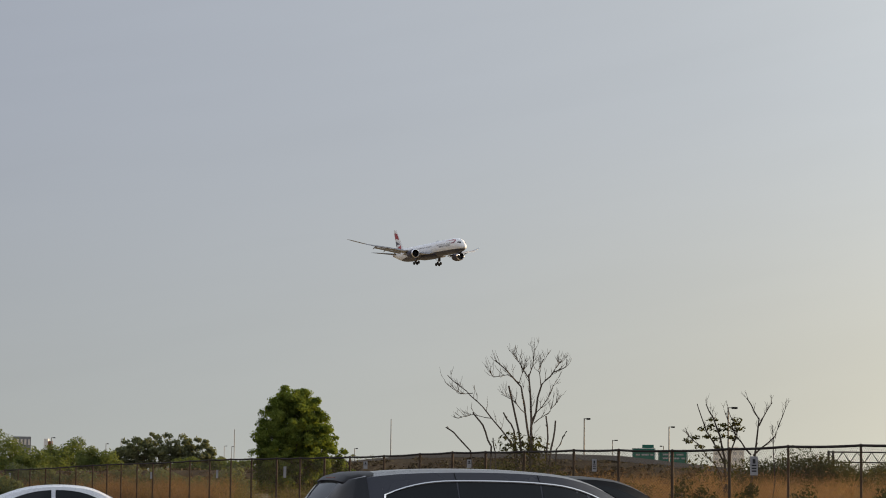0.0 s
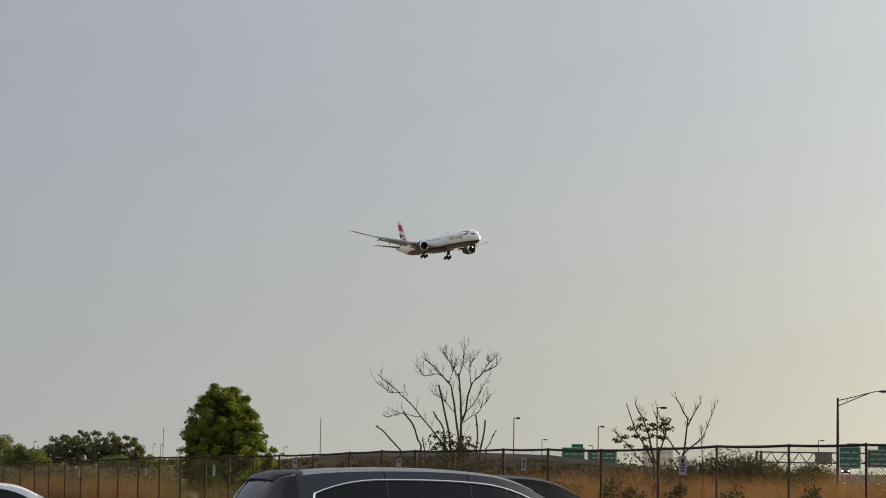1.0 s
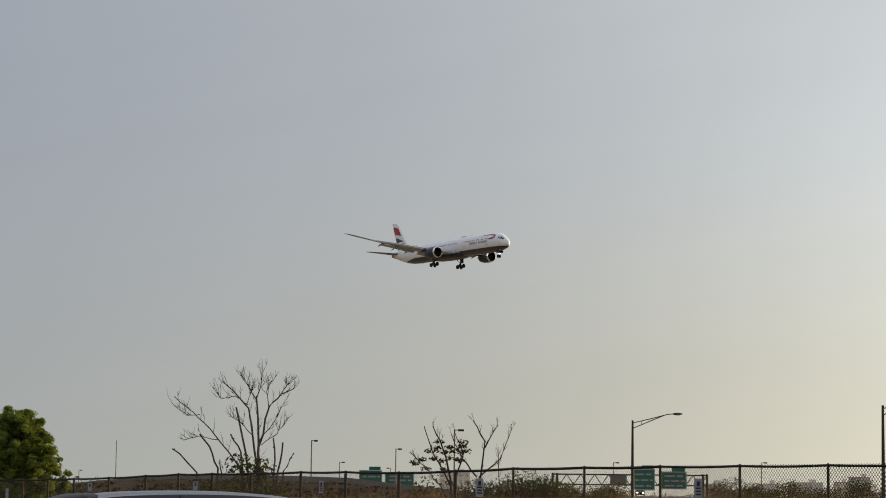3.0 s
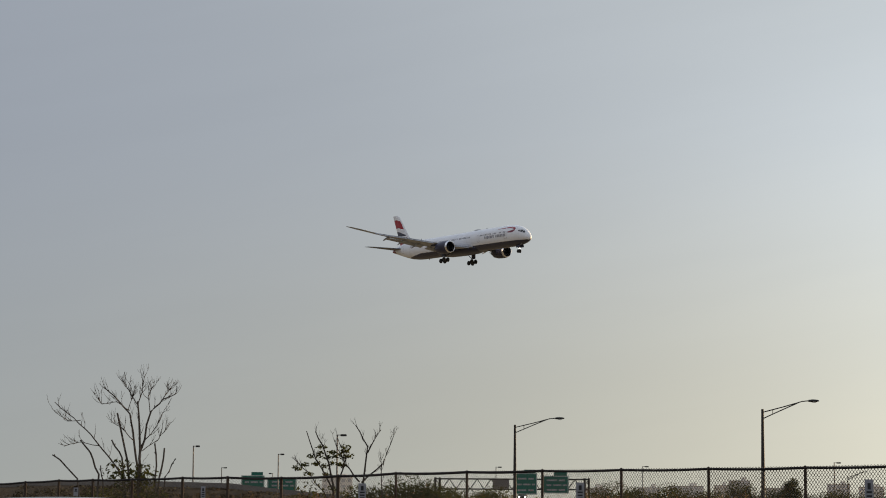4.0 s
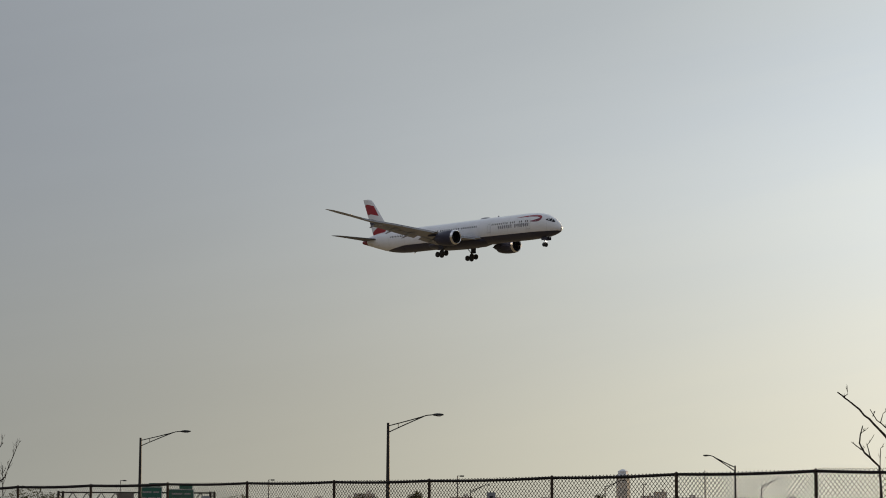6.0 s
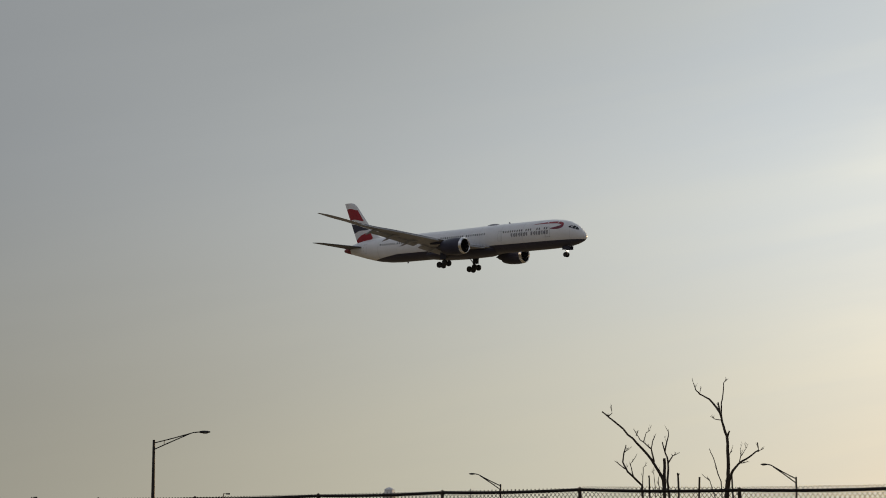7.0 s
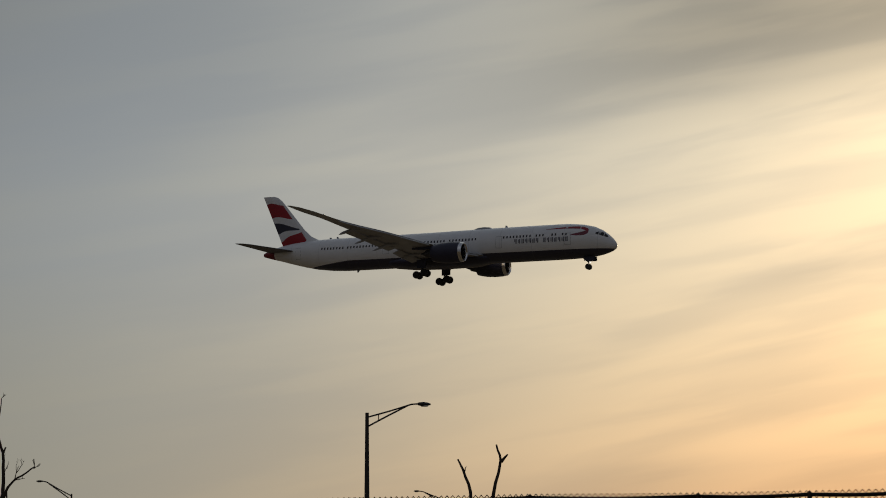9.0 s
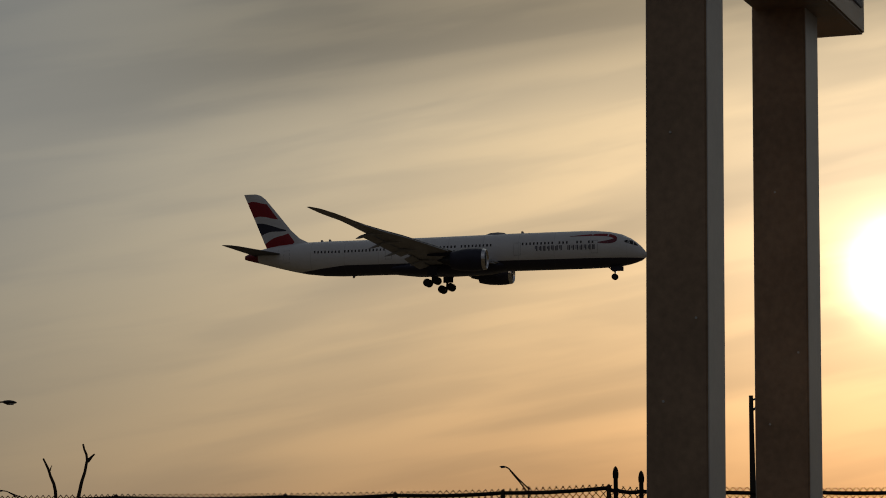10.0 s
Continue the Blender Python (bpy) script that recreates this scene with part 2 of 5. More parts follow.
M = {
    "hull": livery("hull_paint", "hull"),
    "fin": livery("fin_paint", "fin"),
    "title": surface("title_paint", (0.09, 0.09, 0.12), 0.35, vary=0.1),
    "navy": surface("navy_paint", (0.040, 0.041, 0.066), 0.35, vary=0.15, scale=0.6, coat=0.0, spec=0.22),
    "ribbon_dark": surface("dark_red_paint", (0.17, 0.016, 0.04), 0.35, vary=0.25, scale=1.5),
    "red": surface("red_paint", (0.30, 0.012, 0.02), 0.35, vary=0.1),
    "wing": surface("wing_grey", (0.34, 0.345, 0.36), 0.45, spec=0.3, vary=0.14, scale=0.5, fine=4.0),
    "wing_dark": surface("belly_grey", (0.10, 0.105, 0.12), 0.5, vary=0.2, scale=0.5, fine=4.0),
    "lip": surface("polished_aluminium", (0.75, 0.75, 0.76), 0.22, metal=1.0, vary=0.06),
    "dark_metal": surface("dark_metal", (0.06, 0.06, 0.065), 0.45, metal=0.7),
    "rubber": surface("rubber", (0.018, 0.018, 0.019), 0.8, vary=0.3, fine=60),
    "window": surface("dark_window", (0.012, 0.013, 0.016), 0.15, vary=0.1),
    "lamp_glow": surface("landing_light", (1, 1, 1), 0.3, emit=(1.0, 0.93, 0.8, 5.0)),
    "head_glow": surface("headlight_glow", (1, 1, 1), 0.3, emit=(1.0, 0.95, 0.85, 4.0)),
    "asphalt": surface("asphalt", (0.05, 0.05, 0.052), 0.9, vary=0.3, scale=0.3, fine=30, bump=0.4),
    "soil": surface("dry_ground", (0.25, 0.195, 0.12), 0.95, spec=0.02, vary=0.4, scale=0.05, fine=2.0, bump=0.5),
    "verge": surface("dry_embankment_grass", (0.085, 0.060, 0.036), 0.95, spec=0.02, vary=0.45, scale=0.12, fine=2.5, bump=0.6),
    "road": surface("pale_road", (0.18, 0.165, 0.145), 0.9, vary=0.2, scale=0.1, fine=4.0),
    "concrete": surface("concrete", (0.36, 0.34, 0.31), 0.85, vary=0.2, scale=0.6, fine=12, bump=0.2),
    "reed": foliage("dry_reed", (0.125, 0.070, 0.042), (0.32, 0.20, 0.132)),
    "brush": surface("brown_brush", (0.12, 0.088, 0.045), 0.95, spec=0.02, vary=0.6, scale=0.3, fine=5, random_island=True),
    "reed_dull": foliage("dull_reed", (0.065, 0.055, 0.028), (0.20, 0.155, 0.085)),
    "post": surface("weathered_steel_post", (0.066, 0.048, 0.034), 0.8, spec=0.12, vary=0.35, scale=4, fine=40, bump=0.2),
    "rail": surface("dark_coated_rail", (0.024, 0.019, 0.016), 0.75, spec=0.15, vary=0.35, scale=3, fine=30),
    "wire": surface("dull_chain_wire", (0.035, 0.030, 0.026), 0.7, spec=0.2, vary=0.3),
    "lamp_pole": surface("dark_painted_pole", (0.035, 0.033, 0.03), 0.6, spec=0.25, vary=0.25, scale=2, fine=20),
    "pale_pole": surface("galvanised_pole", (0.20, 0.19, 0.175), 0.6, spec=0.3, vary=0.25, scale=2, fine=20),
    "sign_back": surface("dull_sign_back", (0.15, 0.135, 0.12), 0.7, vary=0.25, scale=1.0),
    "lamp_head": surface("lamp_housing", (0.03, 0.03, 0.03), 0.6, spec=0.25),
    "lens": surface("lamp_lens", (0.55, 0.55, 0.5), 0.3),
    "bark": surface("grey_bark", (0.085, 0.068, 0.052), 0.95, vary=0.4, scale=5, fine=40, bump=0.6),
    "bark_dark": surface("dark_bark", (0.05, 0.038, 0.028), 0.95, vary=0.4, scale=5, fine=40, bump=0.6),
    "leaf": foliage("green_leaves", (0.034, 0.062, 0.014), (0.22, 0.27, 0.070)),
    "leaf_light": foliage("light_green_leaves", (0.060, 0.085, 0.032), (0.175, 0.205, 0.085)),
    "leaf_olive": foliage("olive_leaves", (0.085, 0.10, 0.062), (0.20, 0.215, 0.14)),
    "leaf_dull": foliage("dull_leaves", (0.034, 0.038, 0.020), (0.072, 0.074, 0.038)),
    # far leaves are greyed and paled in colour to stand for haze
    "leaf_far": foliage("haze_paled_leaves", (0.095, 0.102, 0.075), (0.16, 0.162, 0.12)),
    "sign_green": surface("highway_green", (0.004, 0.12, 0.085), 0.45, vary=0.12, scale=0.5),
    "sign_white": surface("white_sheet", (0.66, 0.66, 0.66), 0.5, vary=0.08),
    "sign_grey": surface("grey_sheet_back", (0.30, 0.30, 0.31), 0.6, vary=0.15),
    "ink": surface("black_ink", (0.02, 0.02, 0.022), 0.6),
    "truss": surface("rusty_dark_steel", (0.035, 0.032, 0.03), 0.7, vary=0.3, spec=0.2),
    "car_grey": surface("dark_grey_car_paint", (0.036, 0.038, 0.050), 0.28, metal=0.0, vary=0.03, scale=0.6, fine=1.5, coat=0.18, spec=0.4),
    "car_white": surface("silver_white_car_paint", (0.66, 0.68, 0.72), 0.3, metal=0.1, vary=0.05, coat=0.7),
    "car_black": surface("black_car_paint", (0.010, 0.010, 0.012), 0.45, vary=0.03, scale=0.6, fine=1.5, spec=0.15),
    "gloss_black": surface("gloss_black_plastic", (0.010, 0.010, 0.012), 0.16, vary=0.1, spec=0.5),
    "chrome": surface("chrome", (0.85, 0.85, 0.85), 0.12, metal=1.0, vary=0.04),
    "trim": surface("black_plastic", (0.012, 0.012, 0.013), 0.5, spec=0.12),
    "glass": surface("tinted_glass", (0.012, 0.014, 0.016), 0.05, vary=0.05, spec=0.25),
    "red_lens": surface("red_lens", (0.22, 0.01, 0.01), 0.2),
    # the tan and grey far walls and far windows carry haze in their colour
    "brick_far": surface("hazed_wall_tan", (0.80, 0.73, 0.62), 0.9, vary=0.15, scale=0.05, fine=0.5),
    "wall_far": surface("hazed_wall_grey", (0.74, 0.69, 0.62), 0.9, vary=0.15, scale=0.05, fine=0.5),
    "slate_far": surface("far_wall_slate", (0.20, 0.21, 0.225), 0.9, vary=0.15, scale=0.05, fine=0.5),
    "glass_far": surface("hazed_window", (0.58, 0.54, 0.49), 0.2, vary=0.2),
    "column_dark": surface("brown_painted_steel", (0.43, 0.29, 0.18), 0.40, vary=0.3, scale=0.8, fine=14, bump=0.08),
    # pale tone that brightens the column sides; the rivets share it
    "column_pale": surface("pale_column_tone", (0.72, 0.68, 0.62), 0.45, vary=0.12, scale=0.8, fine=14, bump=0.05),
}


# ---- shape helpers ----
def part(name, bm, material, parent=None, label="", smooth=False):
    """Links a bmesh as one mesh object, under parent if there is one."""
    bmesh.ops.recalc_face_normals(bm, faces=bm.faces)
    me = bpy.data.meshes.new(name)
    bm.to_mesh(me)
    bm.free()
    me.materials.append(M[material] if isinstance(material, str) else material)
    if smooth:
        for f in me.polygons:
            f.use_smooth = True
        me.set_sharp_from_angle(angle=radians(38))
    ob = new(name, me)
    ob.parent = parent
    if label:
        ob["label"] = label
    return ob


def thing(name, label, category, m=None, group="", kind=""):
    ob = new(name)
    if m is not None:
        ob.matrix_basis = m
    return tagged(ob, label, category, group, kind)


def box(bm, c, size, rot=None, bevel=0.0):
    """A box centred at c, its long edges taken off where bevel is given."""
    m = Matrix.Translation(c) @ (rot.to_4x4() if rot is not None else Matrix()) @ Matrix.Diagonal((*size, 1))
    made = bmesh.ops.create_cube(bm, size=1.0, matrix=m)["verts"]
    if bevel:
        edges = list({e for v in made for e in v.link_edges})
        bmesh.ops.bevel(bm, geom=edges, offset=bevel, segments=2, affect="EDGES")


def loft(bm, rings, closed=True, caps=True):
    """Skin over rings of equally many points."""
    rows = [[bm.verts.new(p) for p in ring] for ring in rings]
    for a, b in zip(rows, rows[1:]):
        k = len(a)
        for i in range(k if closed else k - 1):
            j = (i + 1) % k
            bm.faces.new((a[i], a[j], b[j], b[i]))
    if caps and closed:
        bm.faces.new(rows[0][::-1]), bm.faces.new(rows[-1])
    return rows


def tube(bm, points, radii, sides=6, caps=True):
    """A round rod through points."""
    points = [Vector(p) for p in points]
    if not hasattr(radii, "__len__"):
        radii = [radii] * len(points)
    rings = []
    for i, p in enumerate(points):
        d = (points[min(i + 1, len(points) - 1)] - points[max(i - 1, 0)]).normalized()
        ref = Vector((0, 0, 1)) if abs(d.z) < 0.9 else Vector((1, 0, 0))
        side = d.cross(ref).normalized()
        other = d.cross(side)
        rings.append([p + (side * math.cos(a) + other * math.sin(a)) * radii[i] for a in (2 * math.pi * k / sides for k in range(sides))])
    loft(bm, rings, caps=caps)


def wheel_mesh(bm, c, radius, width, axis=Vector((1, 0, 0)), sides=20):
    """A tyre with rounded shoulders, standing on its tread."""
    rings = []
    for o, r in ((-0.5, 0.72), (-0.5, 0.86), (-0.36, 0.97), (-0.15, 1.0), (0.15, 1.0), (0.36, 0.97), (0.5, 0.86), (0.5, 0.72)):
        rings.append([Vector(c) + axis * (o * width) + Vector((0, math.cos(a), math.sin(a))) * (r * radius) for a in (2 * math.pi * k / sides for k in range(sides))])
    loft(bm, rings)


def at(az, d, z=0.0):
    """A place d metres from the eye at a bearing, clockwise from +y."""
    return Vector((math.sin(radians(az)) * d, math.cos(radians(az)) * d, z))

# ---- ground ----
def make_ground():
    bm = bmesh.new()
    radii = [0, 20, 45, 80, 130, 200, 320, 520, 900, 1600, 2800, 4500]
    rings = [[at(a * 7.5, r, -0.02 if r < 60 else -0.02 - 0.35 * min((r - 60) / 100, 1) + 0.12 * noise.noise((a * 0.9, r * 0.03, 0))) for a in range(48)] for r in radii[1:]]
    rows = loft(bm, rings, caps=False)
    hub = bm.verts.new((0, 0, -0.02))
    for i in range(48):
        bm.faces.new((hub, rows[0][i], rows[0][(i + 1) % 48]))
    tagged(part("ground", bm, "soil", smooth=True), "dry brown open ground reaching the horizon", "ground", kind="structure")


make_ground()

# the fence runs dead straight; a point on it at a bearing
FENCE_A, FENCE_K = 32.2, 0.415


def on_fence(az):
    y = FENCE_A / (math.tan(radians(az)) + FENCE_K)
    return Vector((y * math.tan(radians(az)), y, 0))


def make_lot():
    bm = bmesh.new()
    a, b = on_fence(-10.8), on_fence(75.0)
    d = (b - a).normalized()
    inward = Vector((d.y, -d.x, 0))
    if inward.dot(a) > 0:
        inward = -inward
    a, b = a - d * 30, b + d * 60
    q = [a + inward * 1.2, b + inward * 1.2, b + inward * 150, a + inward * 150]
    low, high = [bm.verts.new(p + Vector((0, 0, -0.3))) for p in q], [bm.verts.new(p + Vector((0, 0, 0.0))) for p in q]
    bm.faces.new(high), bm.faces.new(low[::-1])
    for i in range(4):
        bm.faces.new((low[i], low[(i + 1) % 4], high[(i + 1) % 4], high[i]))
    tagged(part("pavement", bm, "asphalt"), "worn grey asphalt of the car park", "pavement", kind="structure")


make_lot()

# ---- chain-link fence ----
# bearings of its posts and the height of its top there
POSTS = (
    (-10.51, 1.756), (-10.20, 1.778), (-9.92, 1.809), (-9.55, 1.852), (-9.21, 1.904), (-8.83, 1.976), (-8.43, 2.029), (-8.09, 2.059), (-7.75, 2.088), (-7.37, 2.108),
    (-6.99, 2.128), (-6.57, 2.158), (-6.10, 2.209), (-5.62, 2.249), (-5.11, 2.27), (-4.61, 2.279), (-4.00, 2.29), (-3.43, 2.291), (-2.84, 2.301), (-2.22, 2.311),
    (-1.39, 2.334), (-0.51, 2.386), (0.28, 2.426), (1.09, 2.424), (2.03, 2.422), (3.24, 2.44), (4.33, 2.43), (5.63, 2.39), (7.01, 2.42), (8.42, 2.46), (10.15, 2.46),
    (11.99, 2.46), (13.91, 2.45), (16.02, 2.44), (18.34, 2.43), (21.33, 2.445), (24.35, 2.465), (27.70, 2.475), (31.56, 2.425), (35.80, 2.425), (39.96, 2.445),
    (44.02, 2.455), (48.10, 2.44), (50.77, 2.445), (53.40, 2.46), (55.98, 2.51), (56.15, 2.48), (56.77, 2.46), (58.00, 2.46), (60.60, 2.43), (63.60, 2.42), (67.20, 2.45), (71.00, 2.45),
)


def make_fence():
    fence = thing("chain_link_fence", "dark chain-link fence with steel posts and a top rail", "fence")
    bases = [on_fence(a) for a, h in POSTS]
    tops = [Vector((p.x, p.y, h)) for p, (a, h) in zip(bases, POSTS)]
    for i, (p, t) in enumerate(zip(bases, tops)):
        near = p.length < 95
        r = 0.030 + 0.010 * (p.length > 60)
        bm = bmesh.new()
        tube(bm, [p + Vector((0, 0, -0.5)), t + Vector((0, 0, 0.0))], r, 8 if near else 6)
        post = part("post", bm, "post", fence, smooth=True)
        bm = bmesh.new()
        c = t + Vector((0, 0, 0.012))
        loft(bm, [[c + Vector((math.cos(a) * q, math.sin(a) * q, z)) for a in (k * math.pi / 4 for k in range(8))] for q, z in ((r * 1.10, -0.05), (r * 1.10, -0.015), (r * 0.8, 0.005), (r * 0.2, 0.015))])
        part("post_cap", bm, "post", post, smooth=True)
    for i in range(len(tops) - 1):
        a, b = tops[i], tops[i + 1]
        bm = bmesh.new()
        steps = 6
        line = [a.lerp(b, k / steps) + Vector((0, 0, -0.02 - 0.02 * math.sin(math.pi * k / steps))) for k in range(steps + 1)]
        tube(bm, line, 0.029 + 0.006 * (a.length > 55), 6)
        part("top_rail", bm, "rail", fence, smooth=True)
        # woven wire: two families of slanting wires, with twisted ends over the rail
        bm = bmesh.new()
        run = (b - a)
        length = Vector((run.x, run.y, 0)).length
        along = Vector((run.x, run.y, 0)).normalized()
        out = Vector((along.y, -along.x, 0))
        low, pitch = 0.05, 0.088
        over = 0.032 if a.x > 0.5 * a.y else 0.008
        h = min(a.z, b.z) - low - 0.01
        r = 0.0064 if a.length < 49 else (0.0044 if a.length < 55 else (0.0024 if a.length < 75 else 0.0017))
        k = -int(h / pitch) - 1
        while k * pitch < length:
            for sgn in (1, -1):
                s0, z0, s1, z1 = k * pitch, 0.0, k * pitch + h, h
                if s0 < 0:
                    z0, s0 = -s0, 0.0
                if s1 > length:
                    z1, s1 = h - (s1 - length), length
                if s1 - s0 < 0.02:
                    continue
                if sgn < 0:
                    z0, z1 = h - z0, h - z1
                u = a.lerp(b, s0 / length)
                v = a.lerp(b, s1 / length)
                p = Vector((u.x, u.y, u.z - h + z0 + over * (z0 >= h)))
                q = Vector((v.x, v.y, v.z - h + z1 + over * (z1 >= h)))
                d = (q - p).normalized()
                side = d.cross(out).normalized()
                shift = out * (0.003 * sgn)
                rings = [[w + shift + (side * math.cos(t) + out * math.sin(t)) * r for t in (0.5, 2.6, 4.7)] for w in (p, q)]
                rows = [[bm.verts.new(x) for x in ring] for ring in rings]
                for m in range(3):
                    bm.faces.new((rows[0][m], rows[0][(m + 1) % 3], rows[1][(m + 1) % 3], rows[1][m]))
            k += 1
        part("wire_mesh", bm, "wire", fence)["kind"] = "stuff"


def make_gate_posts():
    for az, top in ((56.15, 2.75), (56.77, 2.69)):
        p = on_fence(az) * 0.985
        post = thing("gate_post", "thick dark steel gate post with a pointed cap", "gate post", Matrix.Translation(p), "gate posts in the fence")
        bm = bmesh.new()
        tube(bm, [(0, 0, -0.3), (0, 0, top - 0.12)], 0.028, 10)
        part("pole", bm, "rail", post, smooth=True)
        bm = bmesh.new()
        loft(bm, [[Vector((math.cos(a) * r, math.sin(a) * r, z)) for a in (k * math.pi / 5 for k in range(10))] for r, z in ((0.036, top - 0.15), (0.040, top - 0.09), (0.028, top - 0.03), (0.006, top))])
        part("cap", bm, "rail", post, "pointed cap")


# small notices on the wire: bearing, height of the middle, width, height, bars
NOTICES = ((-10.40, 1.40, 0.16, 0.42, 0), (-7.03, 1.53, 0.14, 0.40, 0), (-5.44, 1.63, 0.14, 0.45, 0), (-3.80, 1.73, 0.17, 0.56, 0), (-1.84, 2.00, 0.22, 0.34, 1), (0.69, 2.04, 0.22, 0.34, 1),
           (3.74, 1.99, 0.20, 0.46, 3), (7.60, 1.97, 0.29, 0.60, 3), (12.91, 1.95, 0.27, 0.56, 3), (19.85, 1.93, 0.24, 0.62, 2))


def make_notices():
    for az, z, w, h, bars in NOTICES:
        p = on_fence(az) * 0.994
        face = Matrix.Translation((p.x, p.y, z)) @ pose(0, 0, 0, 0, 0, -az).to_4x4()
        sign = thing("fence_notice", "small white notice with black marks wired to the fence", "notice", face, "notices on the fence")
        bm = bmesh.new()
        w, h = w * 0.66, h * 0.78
        box(bm, (0, 0, 0), (w, 0.006, h), bevel=0.002)
        part("plate", bm, "sign_grey", sign)
        for k in range(bars + (bars > 0)):
            bm = bmesh.new()
            hh = h * (0.24 if k == 0 else 0.075)
            zz = h * (0.24 if k == 0 else 0.02 - 0.15 * (k - 1))
            box(bm, (0, -0.006, zz), (w * (0.36 if k == 0 else 0.62), 0.004, hh))
            part("bar", bm, "ink", sign)


make_fence()
make_gate_posts()
make_notices()

# ---- airliner: its own space has y ahead, x to starboard, z up, the nose at the origin ----
# distance behind the nose, height of the axis, half width, half height
HULL = ((0.0, -0.88, 0.05, 0.05), (0.25, -0.83, 0.55, 0.56), (0.8, -0.68, 1.05, 1.10), (1.6, -0.46, 1.52, 1.62), (2.6, -0.24, 1.95, 2.12), (4.0, -0.03, 2.34, 2.58),
        (6.0, 0.12, 2.66, 2.90), (8.5, 0.20, 2.83, 3.06), (10.5, 0.20, 2.885, 3.09), (22.0, 0.16, 2.885, 3.08), (34.0, 0.05, 2.885, 3.01), (46.0, 0.0, 2.885, 2.97),
        (51.0, -0.02, 2.84, 2.97), (54.0, 0.04, 2.72, 2.90), (57.0, 0.18, 2.48, 2.69), (59.5, 0.36, 2.16, 2.36), (62.0, 0.55, 1.75, 1.93), (64.5, 0.68, 1.25, 1.38), (66.5, 0.66, 0.78, 0.86),
        (67.6, 0.62, 0.48, 0.52), (68.1, 0.58, 0.30, 0.32))


def hull_at(s):
    for a, b in zip(HULL, HULL[1:]):
        if s <= b[0]:
            k = (s - a[0]) / (b[0] - a[0])
            return [x + (y - x) * k for x, y in zip(a[1:], b[1:])]
    return HULL[-1][1:]


def on_hull(s, z, side=1, off=0.012):
    """A point on the hull's skin at a height."""
    zc, w, h = hull_at(s)
    k = max(-1.0, min(1.0, (z - zc) / h))
    n = Vector((math.sqrt(1 - k * k) / w, 0, k / h)).normalized()
    return Vector((side * (w * math.sqrt(1 - k * k) + n.x * off), -s, zc + h * k + n.z * off))


def skin_patch(bm, rows, side, off=0.012, cuts=3):
    """A thin patch on the skin; rows of (s, low, high)."""
    grid = [[bm.verts.new(on_hull(s, lo + (hi - lo) * k / cuts, side, off)) for k in range(cuts + 1)] for s, lo, hi in rows]
    for a, b in zip(grid, grid[1:]):
        for i in range(cuts):
            bm.faces.new((a[i], a[i + 1], b[i + 1], b[i]))


def aerofoil(le, te, z, thick, twist=0.0, count=9):
    """Section points in the plane of the chord: (s, z) round the aerofoil."""
    c, pts = te - le, []
    for k in range(2 * count):
        u = 0.5 - 0.5 * math.cos(math.pi * (k if k <= count else 2 * count - k) / count)
        t = thick * c * 5 * (0.2969 * math.sqrt(u) - 0.126 * u - 0.3516 * u * u + 0.2843 * u ** 3 - 0.1036 * u ** 4)
        up = 1 if k <= count else -0.75
        pts.append((le + u * c, z + up * t + 0.02 * c * math.sin(math.pi * u) - twist * u * c))
    return pts


def smoothed(keys, x):
    for a, b in zip(keys, keys[1:]):
        if x <= b[0]:
            k = (x - a[0]) / (b[0] - a[0])
            return a[1] + (b[1] - a[1]) * k
    return keys[-1][1]


WING_LE = ((2.0, 23.6), (10.0, 29.4), (18.0, 35.5), (25.0, 41.3), (27.5, 43.7), (29.2, 45.9), (29.95, 47.4))
WING_TE = ((2.0, 35.8), (10.0, 37.4), (25.0, 43.7), (27.5, 46.3), (29.2, 47.6), (29.95, 48.1))


def wing_z(y):
    return -1.75 + 6.1 * ((y - 2.0) / 27.95) ** 1.45 - 0.48 * washout(y)


def washout(y):
    """The outer wing is twisted nose-down."""
    return math.exp(-((y - 24.3) / 4.6) ** 2)


